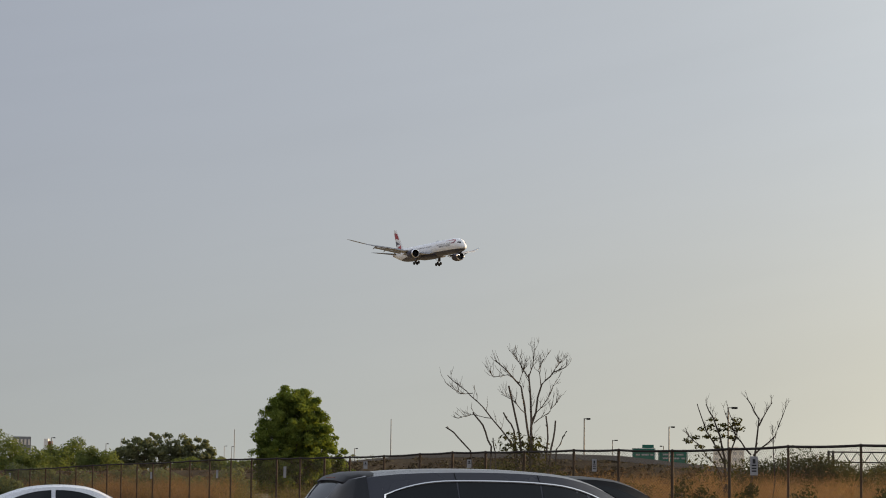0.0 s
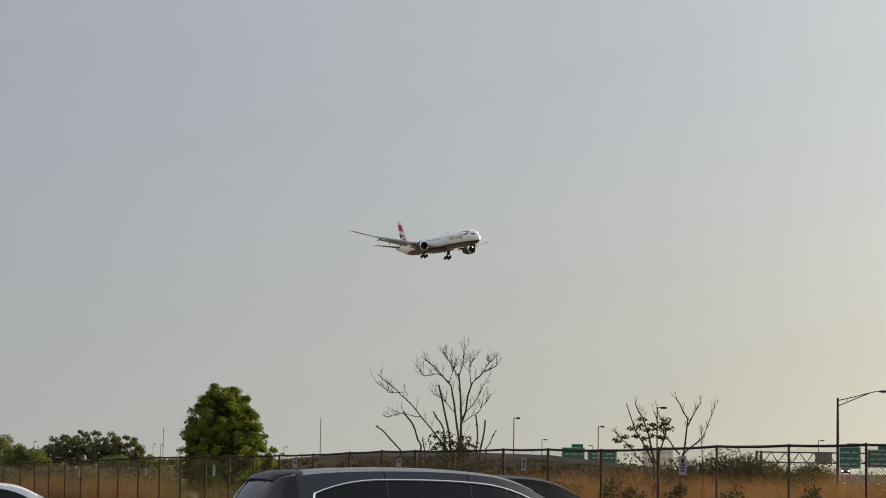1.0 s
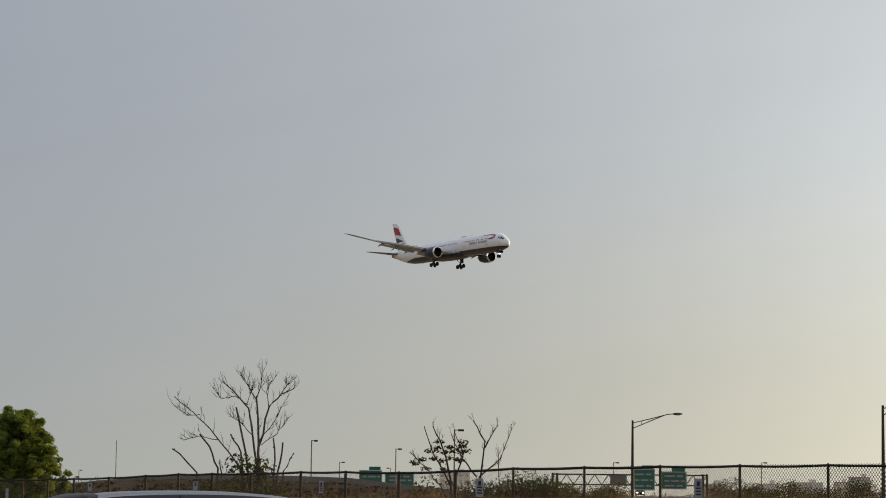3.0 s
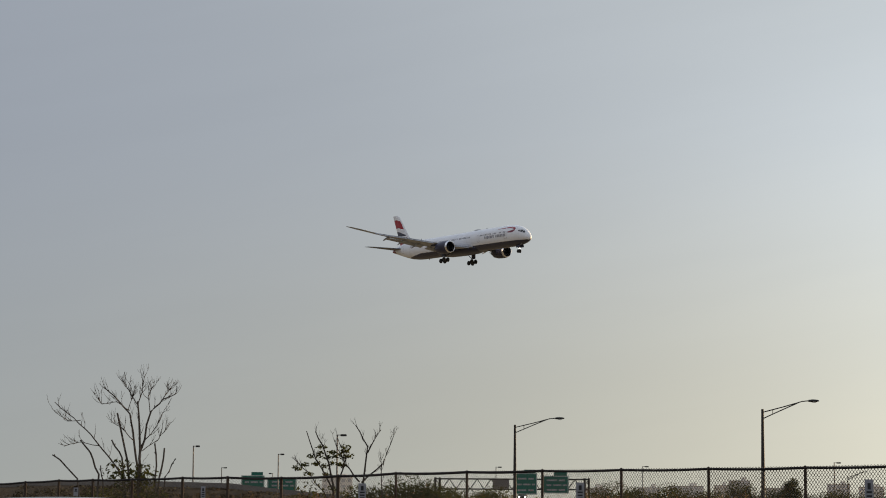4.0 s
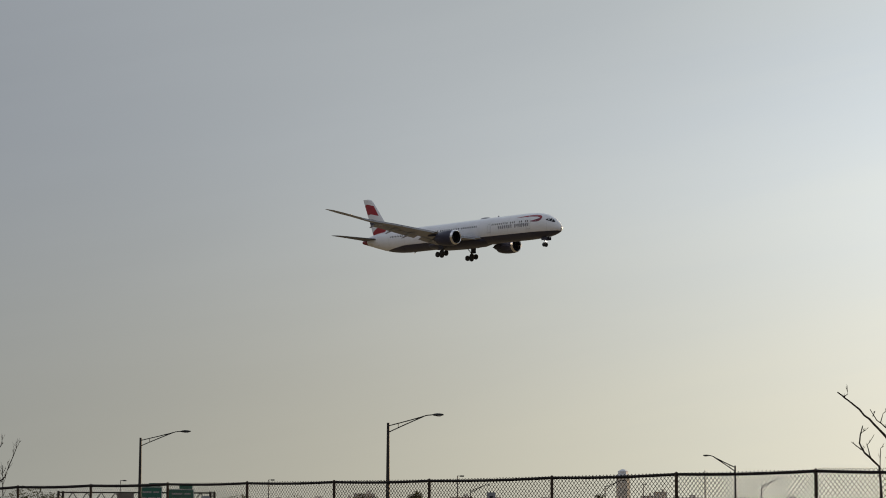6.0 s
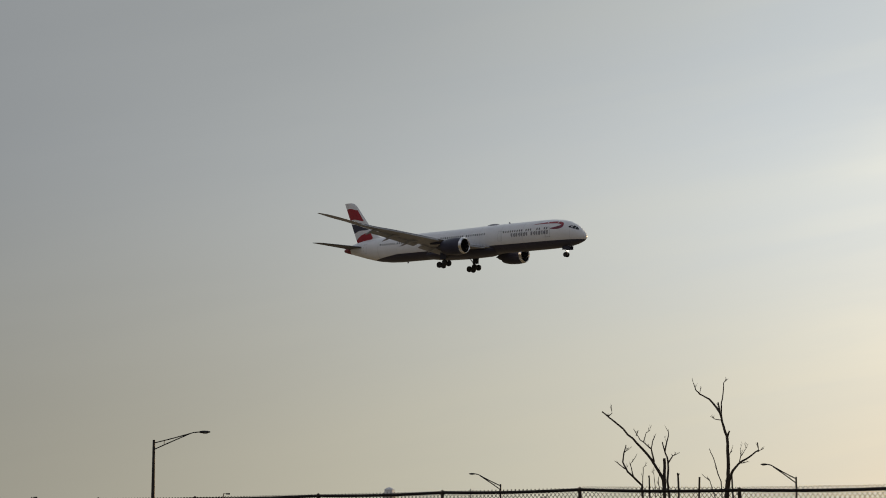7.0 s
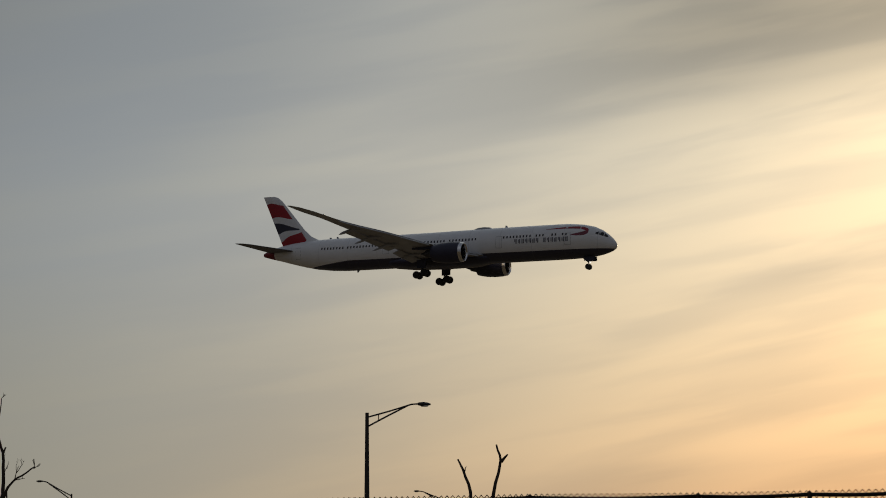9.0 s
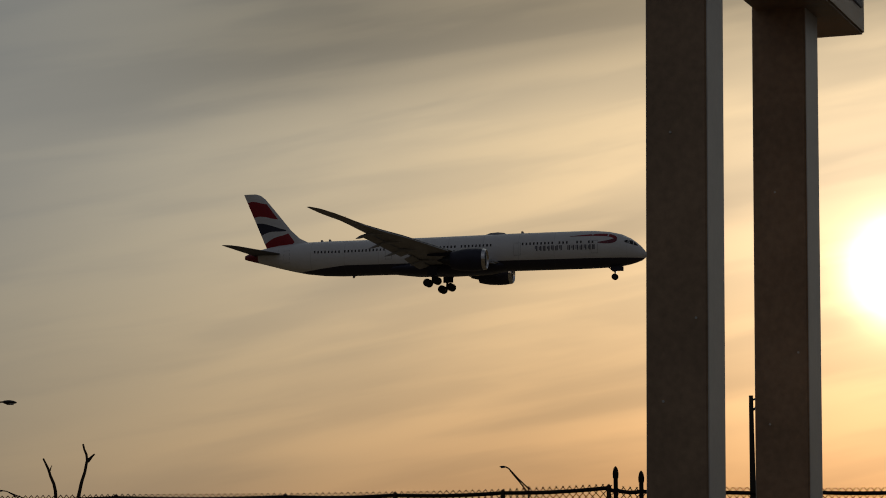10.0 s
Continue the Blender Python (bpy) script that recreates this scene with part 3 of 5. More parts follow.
def make_airliner():
    plane = thing("airliner", "white twin-engine airliner with navy belly and striped fin, landing gear down", "airplane")
    bm = bmesh.new()
    sides = 40
    loft(bm, [[Vector((w * math.cos(a), -s, zc + h * math.sin(a))) for a in (2 * math.pi * k / sides for k in range(sides))] for s, zc, w, h in HULL])
    hull = part("fuselage", bm, "hull", plane, smooth=True)
    # wing-to-body fairing and gear bay
    bm = bmesh.new()
    loft(bm, [[Vector((w * math.cos(a), -s, -2.05 + h * math.sin(a) * (1 if math.sin(a) > 0 else dz))) for a in (2 * math.pi * k / 24 for k in range(24))]
              for s, w, h, dz in ((21.5, 0.6, 0.3, 1), (23.5, 2.3, 0.7, 1.3), (26, 3.05, 1.0, 1.35), (32, 3.25, 1.1, 1.35), (38, 3.1, 1.05, 1.3), (41.5, 2.4, 0.75, 1.3), (44.5, 0.7, 0.3, 1))])
    part("belly_fairing", bm, "navy", plane, "navy wing-to-body fairing", smooth=True)
    wing_of = {}
    for side in (1, -1):
        # main wing
        bm = bmesh.new()
        ys = [2.0, 3.5, 5.5, 8.0, 10.0, 12.5, 15.5, 18.5, 21.5, 24.0, 25.5, 26.8, 27.8, 28.6, 29.2, 29.65, 29.95]
        loft(bm, [[Vector((side * y, -s, z)) for s, z in aerofoil(smoothed(WING_LE, y), smoothed(WING_TE, y), wing_z(y), 0.095 - 0.0014 * y, 0.018 - 0.0006 * y - 0.065 * washout(y))] for y in ys])
        wing = part("wing", bm, "wing", plane, "grey swept wing with raked tip", smooth=True)
        wing_of[side] = wing
        # lowered flaps
        for y0, y1, chord, drop in ((3.2, 9.4, 1.8, 0.32), (10.6, 20.2, 1.4, 0.36)):
            bm = bmesh.new()
            rings = []
            for k in range(5):
                y = y0 + (y1 - y0) * k / 4
                te, z = smoothed(WING_TE, y), wing_z(y)
                c = chord * (1 - 0.12 * k / 4)
                pts = aerofoil(0, c, 0, 0.13)
                base_z = z - (0.018 - 0.0006 * y) * (te - smoothed(WING_LE, y)) - 0.16
                rings.append([Vector((side * y, -(te - 0.75 + s * math.cos(drop) + dz * math.sin(drop)), base_z - s * math.sin(drop) + dz * math.cos(drop))) for s, dz in pts])
            loft(bm, rings)
            part("flap", bm, "wing", wing, "lowered trailing-edge flap", smooth=True)
        # drooped slats
        for y0, y1 in ((3.6, 8.2), (11.6, 17.5), (17.7, 24.6)):
            bm = bmesh.new()
            rings = []
            for k in range(4):
                y = y0 + (y1 - y0) * k / 3
                le, z = smoothed(WING_LE, y), wing_z(y)
                pts = aerofoil(0, 1.15, 0, 0.16, count=6)
                rings.append([Vector((side * y, -(le - 0.55 + s * 0.92 - dz * 0.38), z - 0.42 + s * 0.38 + dz * 0.92)) for s, dz in pts])
            loft(bm, rings)
            part("slat", bm, "wing", wing, "drooped leading-edge slat", smooth=True)
        # flap track fairings
        for y in (6.6, 12.6, 16.4, 20.6):
            bm = bmesh.new()
            te, z = smoothed(WING_TE, y), wing_z(y)
            rings = []
            reach = 1.0 if 10 < y < 20 else 0.55
            for u, r in ((-3.4, 0.03), (-2.6, 0.18), (-1.2, 0.27), (0.2, 0.26), (1.2 * reach, 0.17), (1.9 * reach, 0.03)):
                c = Vector((side * y, -(te + u), z - 0.62 - max(u, -1.0) * 0.32 - 0.05))
                rings.append([c + Vector((math.cos(a) * r * 0.7, 0, math.sin(a) * r)) for a in (k * math.pi / 5 for k in range(10))])
            loft(bm, rings)
            part("flap_fairing", bm, "wing", wing, smooth=True)
        # engine
        cx, cz = side * 10.0, -2.12
        bm = bmesh.new()

        def ring(s, r, dz=0.0, n=28, squash=1.0):
            return [Vector((cx + r * math.cos(a), -s, cz + dz + r * squash * math.sin(a))) for a in (2 * math.pi * k / n for k in range(n))]

        loft(bm, [ring(24.75, 1.73), ring(25.6, 1.83), ring(26.8, 1.86), ring(28.2, 1.78), ring(29.3, 1.58), ring(29.95, 1.42), ring(29.9, 1.37), ring(28.8, 1.40)], caps=False)
        engine = part("engine", bm, "navy", plane, "navy engine nacelle with a bright intake lip", smooth=True)
        bm = bmesh.new()
        loft(bm, [ring(24.8, 1.732), ring(24.45, 1.67), ring(24.27, 1.58), ring(24.2, 1.49), ring(24.28, 1.41), ring(24.6, 1.36), ring(25.0, 1.37)], caps=False)
        part("intake_lip", bm, "lip", engine, "polished metal intake lip", smooth=True)
        bm = bmesh.new()
        loft(bm, [ring(25.0, 1.37), ring(26.1, 1.42)], caps=False)
        loft(bm, [ring(26.1, 1.42), ring(26.12, 0.02)], caps=False)
        part("intake_duct", bm, "dark_metal", engine, smooth=True)
        bm = bmesh.new()
        loft(bm, [ring(25.2, 0.02, n=14), ring(25.4, 0.2, n=14), ring(25.75, 0.38, n=14), ring(26.0, 0.45, n=14)])
        for k in range(18):
            a = 2 * math.pi * k / 18
            d, t = Vector((math.cos(a), 0, math.sin(a))), Vector((-math.sin(a), 0, math.cos(a)))
            c = Vector((cx, -25.95, cz))
            vs = [bm.verts.new(c + d * r + t * q + Vector((0, e, 0))) for r, q, e in ((0.4, -0.05, 0.08), (0.4, 0.08, -0.06), (1.38, 0.16, -0.08), (1.38, -0.12, 0.1))]
            bm.faces.new(vs)
        part("fan", bm, "dark_metal", engine, "dark fan blades round a spinner", smooth=True)
        bm = bmesh.new()
        loft(bm, [ring(28.8, 1.0), ring(29.9, 0.92), ring(31.0, 0.68), ring(31.4, 0.58), ring(31.35, 0.5), ring(30.8, 0.42)], caps=False)
        loft(bm, [ring(30.6, 0.44, n=14), ring(31.6, 0.34, n=14), ring(32.4, 0.05, n=14)])
        part("exhaust", bm, "dark_metal", engine, smooth=True)
        bm = bmesh.new()
        loft(bm, [[Vector((cx + w, -s, z)) for w, z in ((-t, lo), (t, lo), (t * 0.8, hi), (-t * 0.8, hi))] for s, t, lo, hi in ((25.9, 0.05, -0.55, -0.35), (27.2, 0.24, -0.8, -0.28), (29.5, 0.28, -1.3, -0.55), (32.0, 0.24, -1.4, -0.85), (34.0, 0.08, -1.3, -1.0))])
        part("pylon", bm, "navy", engine, smooth=True)
        # tailplane
        bm = bmesh.new()
        loft(bm, [[Vector((side * y, -s, z)) for s, z in aerofoil(le, te, z0, 0.09, 0.0, 7)] for y, le, te, z0 in ((0.6, 60.4, 66.4, 0.75), (2.0, 61.5, 66.6, 0.86), (8.6, 66.2, 68.5, 1.38), (9.5, 67.2, 68.75, 1.45), (9.98, 68.2, 68.85, 1.49))])
        part("tailplane", bm, "wing_dark", plane, "grey tailplane", smooth=True)
        # cockpit glazing, cabin windows, doors and painted marks, all thin patches on the skin
        for rows in (((1.35, 0.50, 0.60), (1.6, 0.52, 0.92), (1.95, 0.62, 1.24)), ((2.05, 0.66, 1.30), (2.4, 0.76, 1.42), (2.75, 0.86, 1.44)), ((2.86, 0.90, 1.44), (3.1, 0.98, 1.42), (3.35, 1.08, 1.32))):
            bm = bmesh.new()
            skin_patch(bm, rows, side)
            part("cockpit_window", bm, "window", plane)
        bm = bmesh.new()
        # the cabin windows come in runs, with blank stretches at doors and galleys
        for s0, s1 in ((8.4, 9.6), (10.3, 11.2), (12.6, 13.9), (15.0, 20.0), (25.2, 30.6), (31.2, 37.6), (38.4, 41.8), (43.2, 50.0), (50.9, 55.2)):
            for k in range(int((s1 - s0) / 0.61) + 1):
                s = s0 + 0.61 * k
                z = hull_at(s)[0] - 0.012 * max(0.0, s - 40)
                skin_patch(bm, ((s - 0.13, 0.76 + z, 1.18 + z), (s + 0.13, 0.76 + z, 1.18 + z)), side, cuts=2)
        part("cabin_windows", bm, "window", plane, "row of small dark cabin windows")["kind"] = "stuff"
        for d in (8.1, 20.8, 42.4, 60.2):
            bm = bmesh.new()
            for s0, s1, lo, hi in ((d - 0.56, d - 0.51, -0.7, 1.35), (d + 0.51, d + 0.56, -0.7, 1.35), (d - 0.51, d + 0.51, 1.30, 1.35), (d - 0.51, d + 0.51, -0.7, -0.65)):
                skin_patch(bm, ((s0, lo, hi), (s1, lo, hi)), side, 0.016)
            part("door_outline", bm, "wing", plane)
        # the painted ribbon: a long red upper band that turns back below in a darker hook
        bm = bmesh.new()
        skin_patch(bm, ((4.55, 1.50, 1.84), (4.85, 1.62, 2.16), (5.5, 1.90, 2.40), (6.3, 2.06, 2.52), (7.4, 2.14, 2.54), (9.0, 2.16, 2.46), (10.6, 2.16, 2.34), (12.2, 2.16, 2.20)), side, 0.016, 3)
        part("ribbon_mark", bm, "red", plane, "red upper band of the painted ribbon")
        bm = bmesh.new()
        skin_patch(bm, ((4.55, 1.32, 1.82), (4.8, 1.06, 1.82), (5.2, 0.90, 1.62), (5.8, 0.82, 1.44), (6.6, 0.84, 1.28), (7.6, 0.98, 1.10)), side, 0.014, 4)
        part("ribbon_mark", bm, "ribbon_dark", plane, "dark red hook of the painted ribbon")
        # the title: upright bars the size of its letters
        s = 8.05
        for k in range(15):
            if k != 7:
                for lo, hi, u0, u1 in ((-0.10, 0.72, 0.0, 0.20), (-0.10 + 0.14 * (k % 3), 0.72 - 0.12 * (k % 2), 0.28, 0.42)):
                    bm = bmesh.new()
                    skin_patch(bm, ((s + u0, lo, hi), (s + u1, lo, hi)), side, 0.014, 3)
                    part("title_bar", bm, "title", plane)
            s += 0.67
        # lamp in the leading edge where the raked tip begins
        bm = bmesh.new()
        y = 26.6
        c = Vector((side * y, -smoothed(WING_LE, y) - 0.1, wing_z(y) + 0.02))
        loft(bm, [[c + Vector((-side * 0.1 + side * u, 0.11 - abs(u) * 0.3, 0)) + Vector((0, math.cos(a) * r, math.sin(a) * r)) for a in (k * math.pi / 4 for k in range(8))] for u, r in ((-0.25, 0.03), (-0.12, 0.10), (0.12, 0.10), (0.25, 0.03))])
        part("wingtip_light", bm, "lens", wing_of[side], "clear wingtip light", smooth=True)
    # fin
    bm = bmesh.new()
    rings = []
    for z, le, te in ((1.0, 52.5, 63.9), (2.45, 55.2, 64.5), (2.95, 57.2, 64.77), (3.6, 58.55, 65.03), (5.0, 60.08, 65.65), (8.0, 62.58, 66.98), (10.4, 64.62, 68.05), (11.1, 65.5, 68.36), (11.34, 66.3, 68.45)):
        rings.append([Vector((x, -s, z)) for s, x in aerofoil(le, te, 0.0, 0.095 if z > 2.5 else 0.06, 0.0, 8)])
    loft(bm, rings)
    part("fin", bm, "fin", plane, "white fin with red and navy waving stripes", smooth=True)
    # aerials
    bm = bmesh.new()
    loft(bm, [[Vector((w * math.cos(a), -s, 3.1 + h * math.sin(a))) for a in (math.pi * k / 8 for k in range(9))] for s, w, h in ((23.0, 0.1, 0.05), (23.6, 0.6, 0.36), (24.6, 0.75, 0.46), (25.8, 0.6, 0.38), (26.8, 0.1, 0.05))])
    part("satellite_dome", bm, "wing", plane, "low grey aerial dome on the roof", smooth=True)
    for s, z, h in ((20.4, 3.1, 0.5), (53.2, 2.86, 0.42), (54.6, 2.8, 0.42), (49.0, -2.85, -0.5)):
        bm = bmesh.new()
        e = 0.5 if h > 0 else -0.5
        loft(bm, [[Vector((t, -u, w)) for u, t in ((s - 0.3 + sl, 0), (s, 0.04), (s + 0.3, 0), (s, -0.04))] for w, sl in ((z, 0.0), (z + h, 0.28))])
        part("blade_aerial", bm, "wing", plane)
    # main landing gear
    tilt = radians(14)
    for side in (1, -1):
        bm = bmesh.new()
        x, s, zb = side * 4.94, 34.4, -4.9
        tube(bm, [(x * 0.96, -s + 0.1, -2.3), (x, -s, zb)], 0.17, 10)
        tube(bm, [(x * 0.55, -s + 0.3, -2.5), (x, -s, zb + 0.9)], 0.09, 8)
        tube(bm, [(x, -s + 1.6, -2.5), (x, -s, zb + 0.8)], 0.08, 8)
        gear = part("main_gear", bm, "dark_metal", plane, "four-wheel landing gear bogie", smooth=True)
        bm = bmesh.new()
        f = Vector((0, math.cos(tilt), math.sin(tilt)))
        c = Vector((x, -s, zb))
        tube(bm, [c - f * 0.9, c + f * 0.9], 0.12, 8)
        for e in (-0.75, 0.75):
            tube(bm, [c + f * e - Vector((0.7, 0, 0)), c + f * e + Vector((0.7, 0, 0))], 0.07, 8)
        part("bogie_beam", bm, "dark_metal", gear, smooth=True)
        for e in (-0.75, 0.75):
            for w in (-0.68, 0.68):
                bm = bmesh.new()
                wheel_mesh(bm, c + f * e + Vector((w, 0, 0)), 0.66, 0.52)
                part("wheel", bm, "rubber", gear, smooth=True)
        bm = bmesh.new()
        box(bm, (x + side * 0.45, -s + 0.1, -3.15), (0.05, 1.7, 1.5), bevel=0.02)
        part("gear_door", bm, "navy", gear)
    bm = bmesh.new()
    tube(bm, [(0, -5.1, -2.2), (0, -5.26, -4.32)], 0.11, 10)
    tube(bm, [(0, -6.6, -2.5), (0, -5.2, -3.6)], 0.07, 8)
    tube(bm, [(-0.42, -5.26, -4.32), (0.42, -5.26, -4.32)], 0.06, 8)
    gear = part("nose_gear", bm, "dark_metal", plane, "twin-wheel nose landing gear", smooth=True)
    for w in (-0.34, 0.34):
        bm = bmesh.new()
        wheel_mesh(bm, (w, -5.26, -4.32), 0.51, 0.34)
        part("wheel", bm, "rubber", gear, smooth=True)
        bm = bmesh.new()
        box(bm, (w * 1.9, -4.9, -2.95), (0.04, 1.9, 0.75), bevel=0.015)
        part("gear_door", bm, "navy", gear)
        bm = bmesh.new()
        tube(bm, [(w * 0.6, -5.02, -3.55), (w * 0.6, -4.94, -3.55)], [0.10, 0.12], 10)
        part("landing_light", bm, "lamp_glow", gear, "lit landing light")
    return plane


airliner = make_airliner()

# ---- embankment with the ramp road, behind the fence ----
def make_embankment():
    # bearing, distance, height of the crest
    line = ((-14, 330, 2.2), (-9, 300, 2.3), (-4.0, 262, 2.75), (-2.4, 250, 3.5), (-1.1, 240, 3.88), (0.3, 232, 4.08), (2.3, 222, 3.98), (4.4, 212, 3.7), (5.8, 206, 3.1), (7.2, 202, 2.6), (9.0, 200, 1.7), (11.0, 200, 0.9), (13.5, 202, 0.2))
    rings, road, wall = [], [], []
    for az, d, h in line:
        def q(dd, z):
            return at(az, d + dd, z)
        w = 0.35 * noise.noise((az * 0.7, 0, 0))
        rings.append([q(-16 - h * 1.6, -0.8), q(-9, h * 0.42 + w), q(-4, h * 0.80 + w * 0.5), q(-0.5, h - 0.55), q(0, h - 0.5), q(11, h - 0.5), q(18 + h * 2, -0.8)])
        if az > -4.5:
            lip = h - 0.42 + 0.42 * min(max((az + 2.6) / 3.0, 0.0), 1.0)
            road.append([q(0.4, h - 0.42), q(10.6, h - 0.42), q(10.6, h - 0.48), q(0.4, h - 0.48)])
            wall.append([q(0.0, h - 0.62), q(0.0, lip), q(0.22, lip), q(0.3, h - 0.62)])
    bm = bmesh.new()
    loft(bm, rings)
    bank = tagged(part("embankment", bm, "verge", smooth=True), "brown grassy embankment carrying a ramp road", "embankment", kind="structure")
    bm = bmesh.new()
    loft(bm, road)
    tagged(part("road", bm, "road"), "pale grey road on the embankment", "road", kind="structure")
    bm = bmesh.new()
    loft(bm, wall)
    tagged(part("parapet", bm, "road"), "low concrete parapet along the ramp road", "parapet", kind="structure")


def make_viaduct():
    bm = bmesh.new()
    rings = [[at(a, 452 + 10 * math.sin(radians(a * 3)), z) for z in (1.6, 3.2)] + [at(a, 470 + 10 * math.sin(radians(a * 3)), z) for z in (3.2, 1.6)] for a in range(7, 64, 3)]
    loft(bm, rings)
    deck = tagged(part("viaduct", bm, "concrete"), "long low concrete highway viaduct in the distance", "viaduct", kind="structure")
    for a in range(8, 62, 3):
        bm = bmesh.new()
        c = at(a, 460 + 10 * math.sin(radians(a * 3)), 0.2)
        box(bm, c, (1.2, 1.2, 3.6), bevel=0.1)
        part("pier", bm, "concrete", deck)


make_embankment()
make_viaduct()


# ---- street lamps ----
def make_arm_lamp(az, d, top, arm, turn, rise, thick=0.11):
    """A tall pole with a two-bar truss arm; turn: the arm's bearing."""
    lamp = thing("street_lamp", "tall dark steel street lamp with a long truss arm", "street lamp", Matrix.Translation(at(az, d, 0)), "street lamps along the highway")
    bm = bmesh.new()
    tube(bm, [(0, 0, -0.5), (0, 0, 0.3), (0, 0, top)], [thick * 1.5, thick * 1.45, thick * 0.8], 10)
    part("pole", bm, "lamp_pole", lamp, smooth=True)
    v = Vector((math.sin(radians(turn)), math.cos(radians(turn)), 0))
    bm = bmesh.new()
    up = Vector((0, 0, 1))
    bar = 0.048 if d < 240 else 0.075
    end = v * arm * 0.80 + up * (top + rise)
    tube(bm, [up * (top - 0.25), v * arm * 0.36 + up * (top - 0.125 + rise * 0.45), v * arm * 0.70 + up * (top + rise * 0.93), end], bar, 6)
    tube(bm, [up * (top - 0.76), v * arm * 0.32 + up * (top - 0.38 + rise * 0.42), v * arm * 0.64 + up * (top + rise * 0.80)], bar, 6)
    tube(bm, [v * arm * 0.18 + up * (top - 0.19 + rise * 0.22), v * arm * 0.18 + up * (top - 0.54 + rise * 0.2)], 0.03, 5)
    part("arm", bm, "lamp_pole", lamp, smooth=True)
    bm = bmesh.new()
    rings = []
    for u, w, h in ((0.0, 0.06, 0.05), (0.12, 0.14, 0.09), (0.4, 0.17, 0.12), (0.75, 0.17, 0.10), (0.98, 0.10, 0.05)):
        c = end + v * (u * arm * 0.2) + up * (0.01 * u)
        s = Vector((v.y, -v.x, 0))
        rings.append([c + s * (math.cos(a) * w) + up * (math.sin(a) * h) for a in (k * math.pi / 5 for k in range(10))])
    loft(bm, rings)
    head = part("lamp_head", bm, "lamp_head", lamp, "cobra lamp head", smooth=True)
    bm = bmesh.new()
    box(bm, end + v * arm * 0.11 - up * 0.10, (0.3, 0.3, 0.07), bevel=0.02)
    part("lens", bm, "lens", head)


for az, d, top, arm, turn, rise in (
        (11.32, 220, 9.42, 4.65, 101, 0.62), (17.33, 186, 9.50, 4.42, 107, 0.65), (40.05, 126, 9.42, 4.4, 92, 0.62), (59.46, 111, 9.14, 2.6, 116, 0.6),
        (25.77, 315, 9.3, 4.25, -64, 1.35), (32.92, 283, 9.4, 4.25, -48, 1.5), (54.03, 252, 9.2, 4.2, -80, 2.0), (41.95, 300, 9.3, 4.0, -50, 0.9),
        (19.35, 520, 9.0, 4.4, 110, 1.0), (22.62, 500, 9.5, 4.4, 112, 1.2), (26.40, 480, 9.5, 4.4, 116, 1.2)):
    make_arm_lamp(az, d, top, arm, turn, rise, 0.13 if d > 150 else 0.125)


def make_box_lamp(az, el, height, arm):
    d = (height - 1.6) / math.tan(radians(el))
    lamp = thing("parking_lamp", "thin far-off pole lamp with a flat box head", "lamp post", Matrix.Translation(at(az, d, 0)) @ pose(0, 0, 0, 0, 0, -az), "pole lamps beyond the fence")
    bm = bmesh.new()
    tube(bm, [(0, 0, -1), (0, 0, height)], [0.13, 0.085], 8)
    part("pole", bm, "pale_pole", lamp, smooth=True)
    if arm:
        bm = bmesh.new()
        box(bm, (arm * 0.22, 0, height - 0.06), (abs(arm) * 0.5, 0.09, 0.09))
        box(bm, (arm * 0.48, 0, height - 0.08), (abs(arm) * 0.48, 0.5, 0.24), bevel=0.04)
        part("lamp_head", bm, "lamp_head", lamp)


for az, el, height, arm in ((3.49, 1.47, 10, 1.2), (4.18, 0.95, 10, 1.6), (5.55, 1.29, 10, 1.3), (5.42, 0.82, 9, -1.2), (6.98, 1.77, 10, 1.5), (10.86, 1.01, 10, 1.6), (14.43, 1.04, 10, 1.6),
                            (19.03, 1.15, 10, 1.6), (25.04, 1.28, 10, 0), (-2.11, 0.68, 9, 1.2), (-7.77, 0.84, 10, 1.2), (-9.43, 0.85, 10, 1.2), (-5.04, 1.10, 14, 0), (-5.28, 0.70, 12, 1.4),
                            (-5.10, 0.69, 12, 1.0), (-1.23, 1.40, 14, 0), (-8.13, 0.72, 9, 0.9), (23.55, 0.96, 10, 0.8)):
    make_box_lamp(az, el, height, arm)


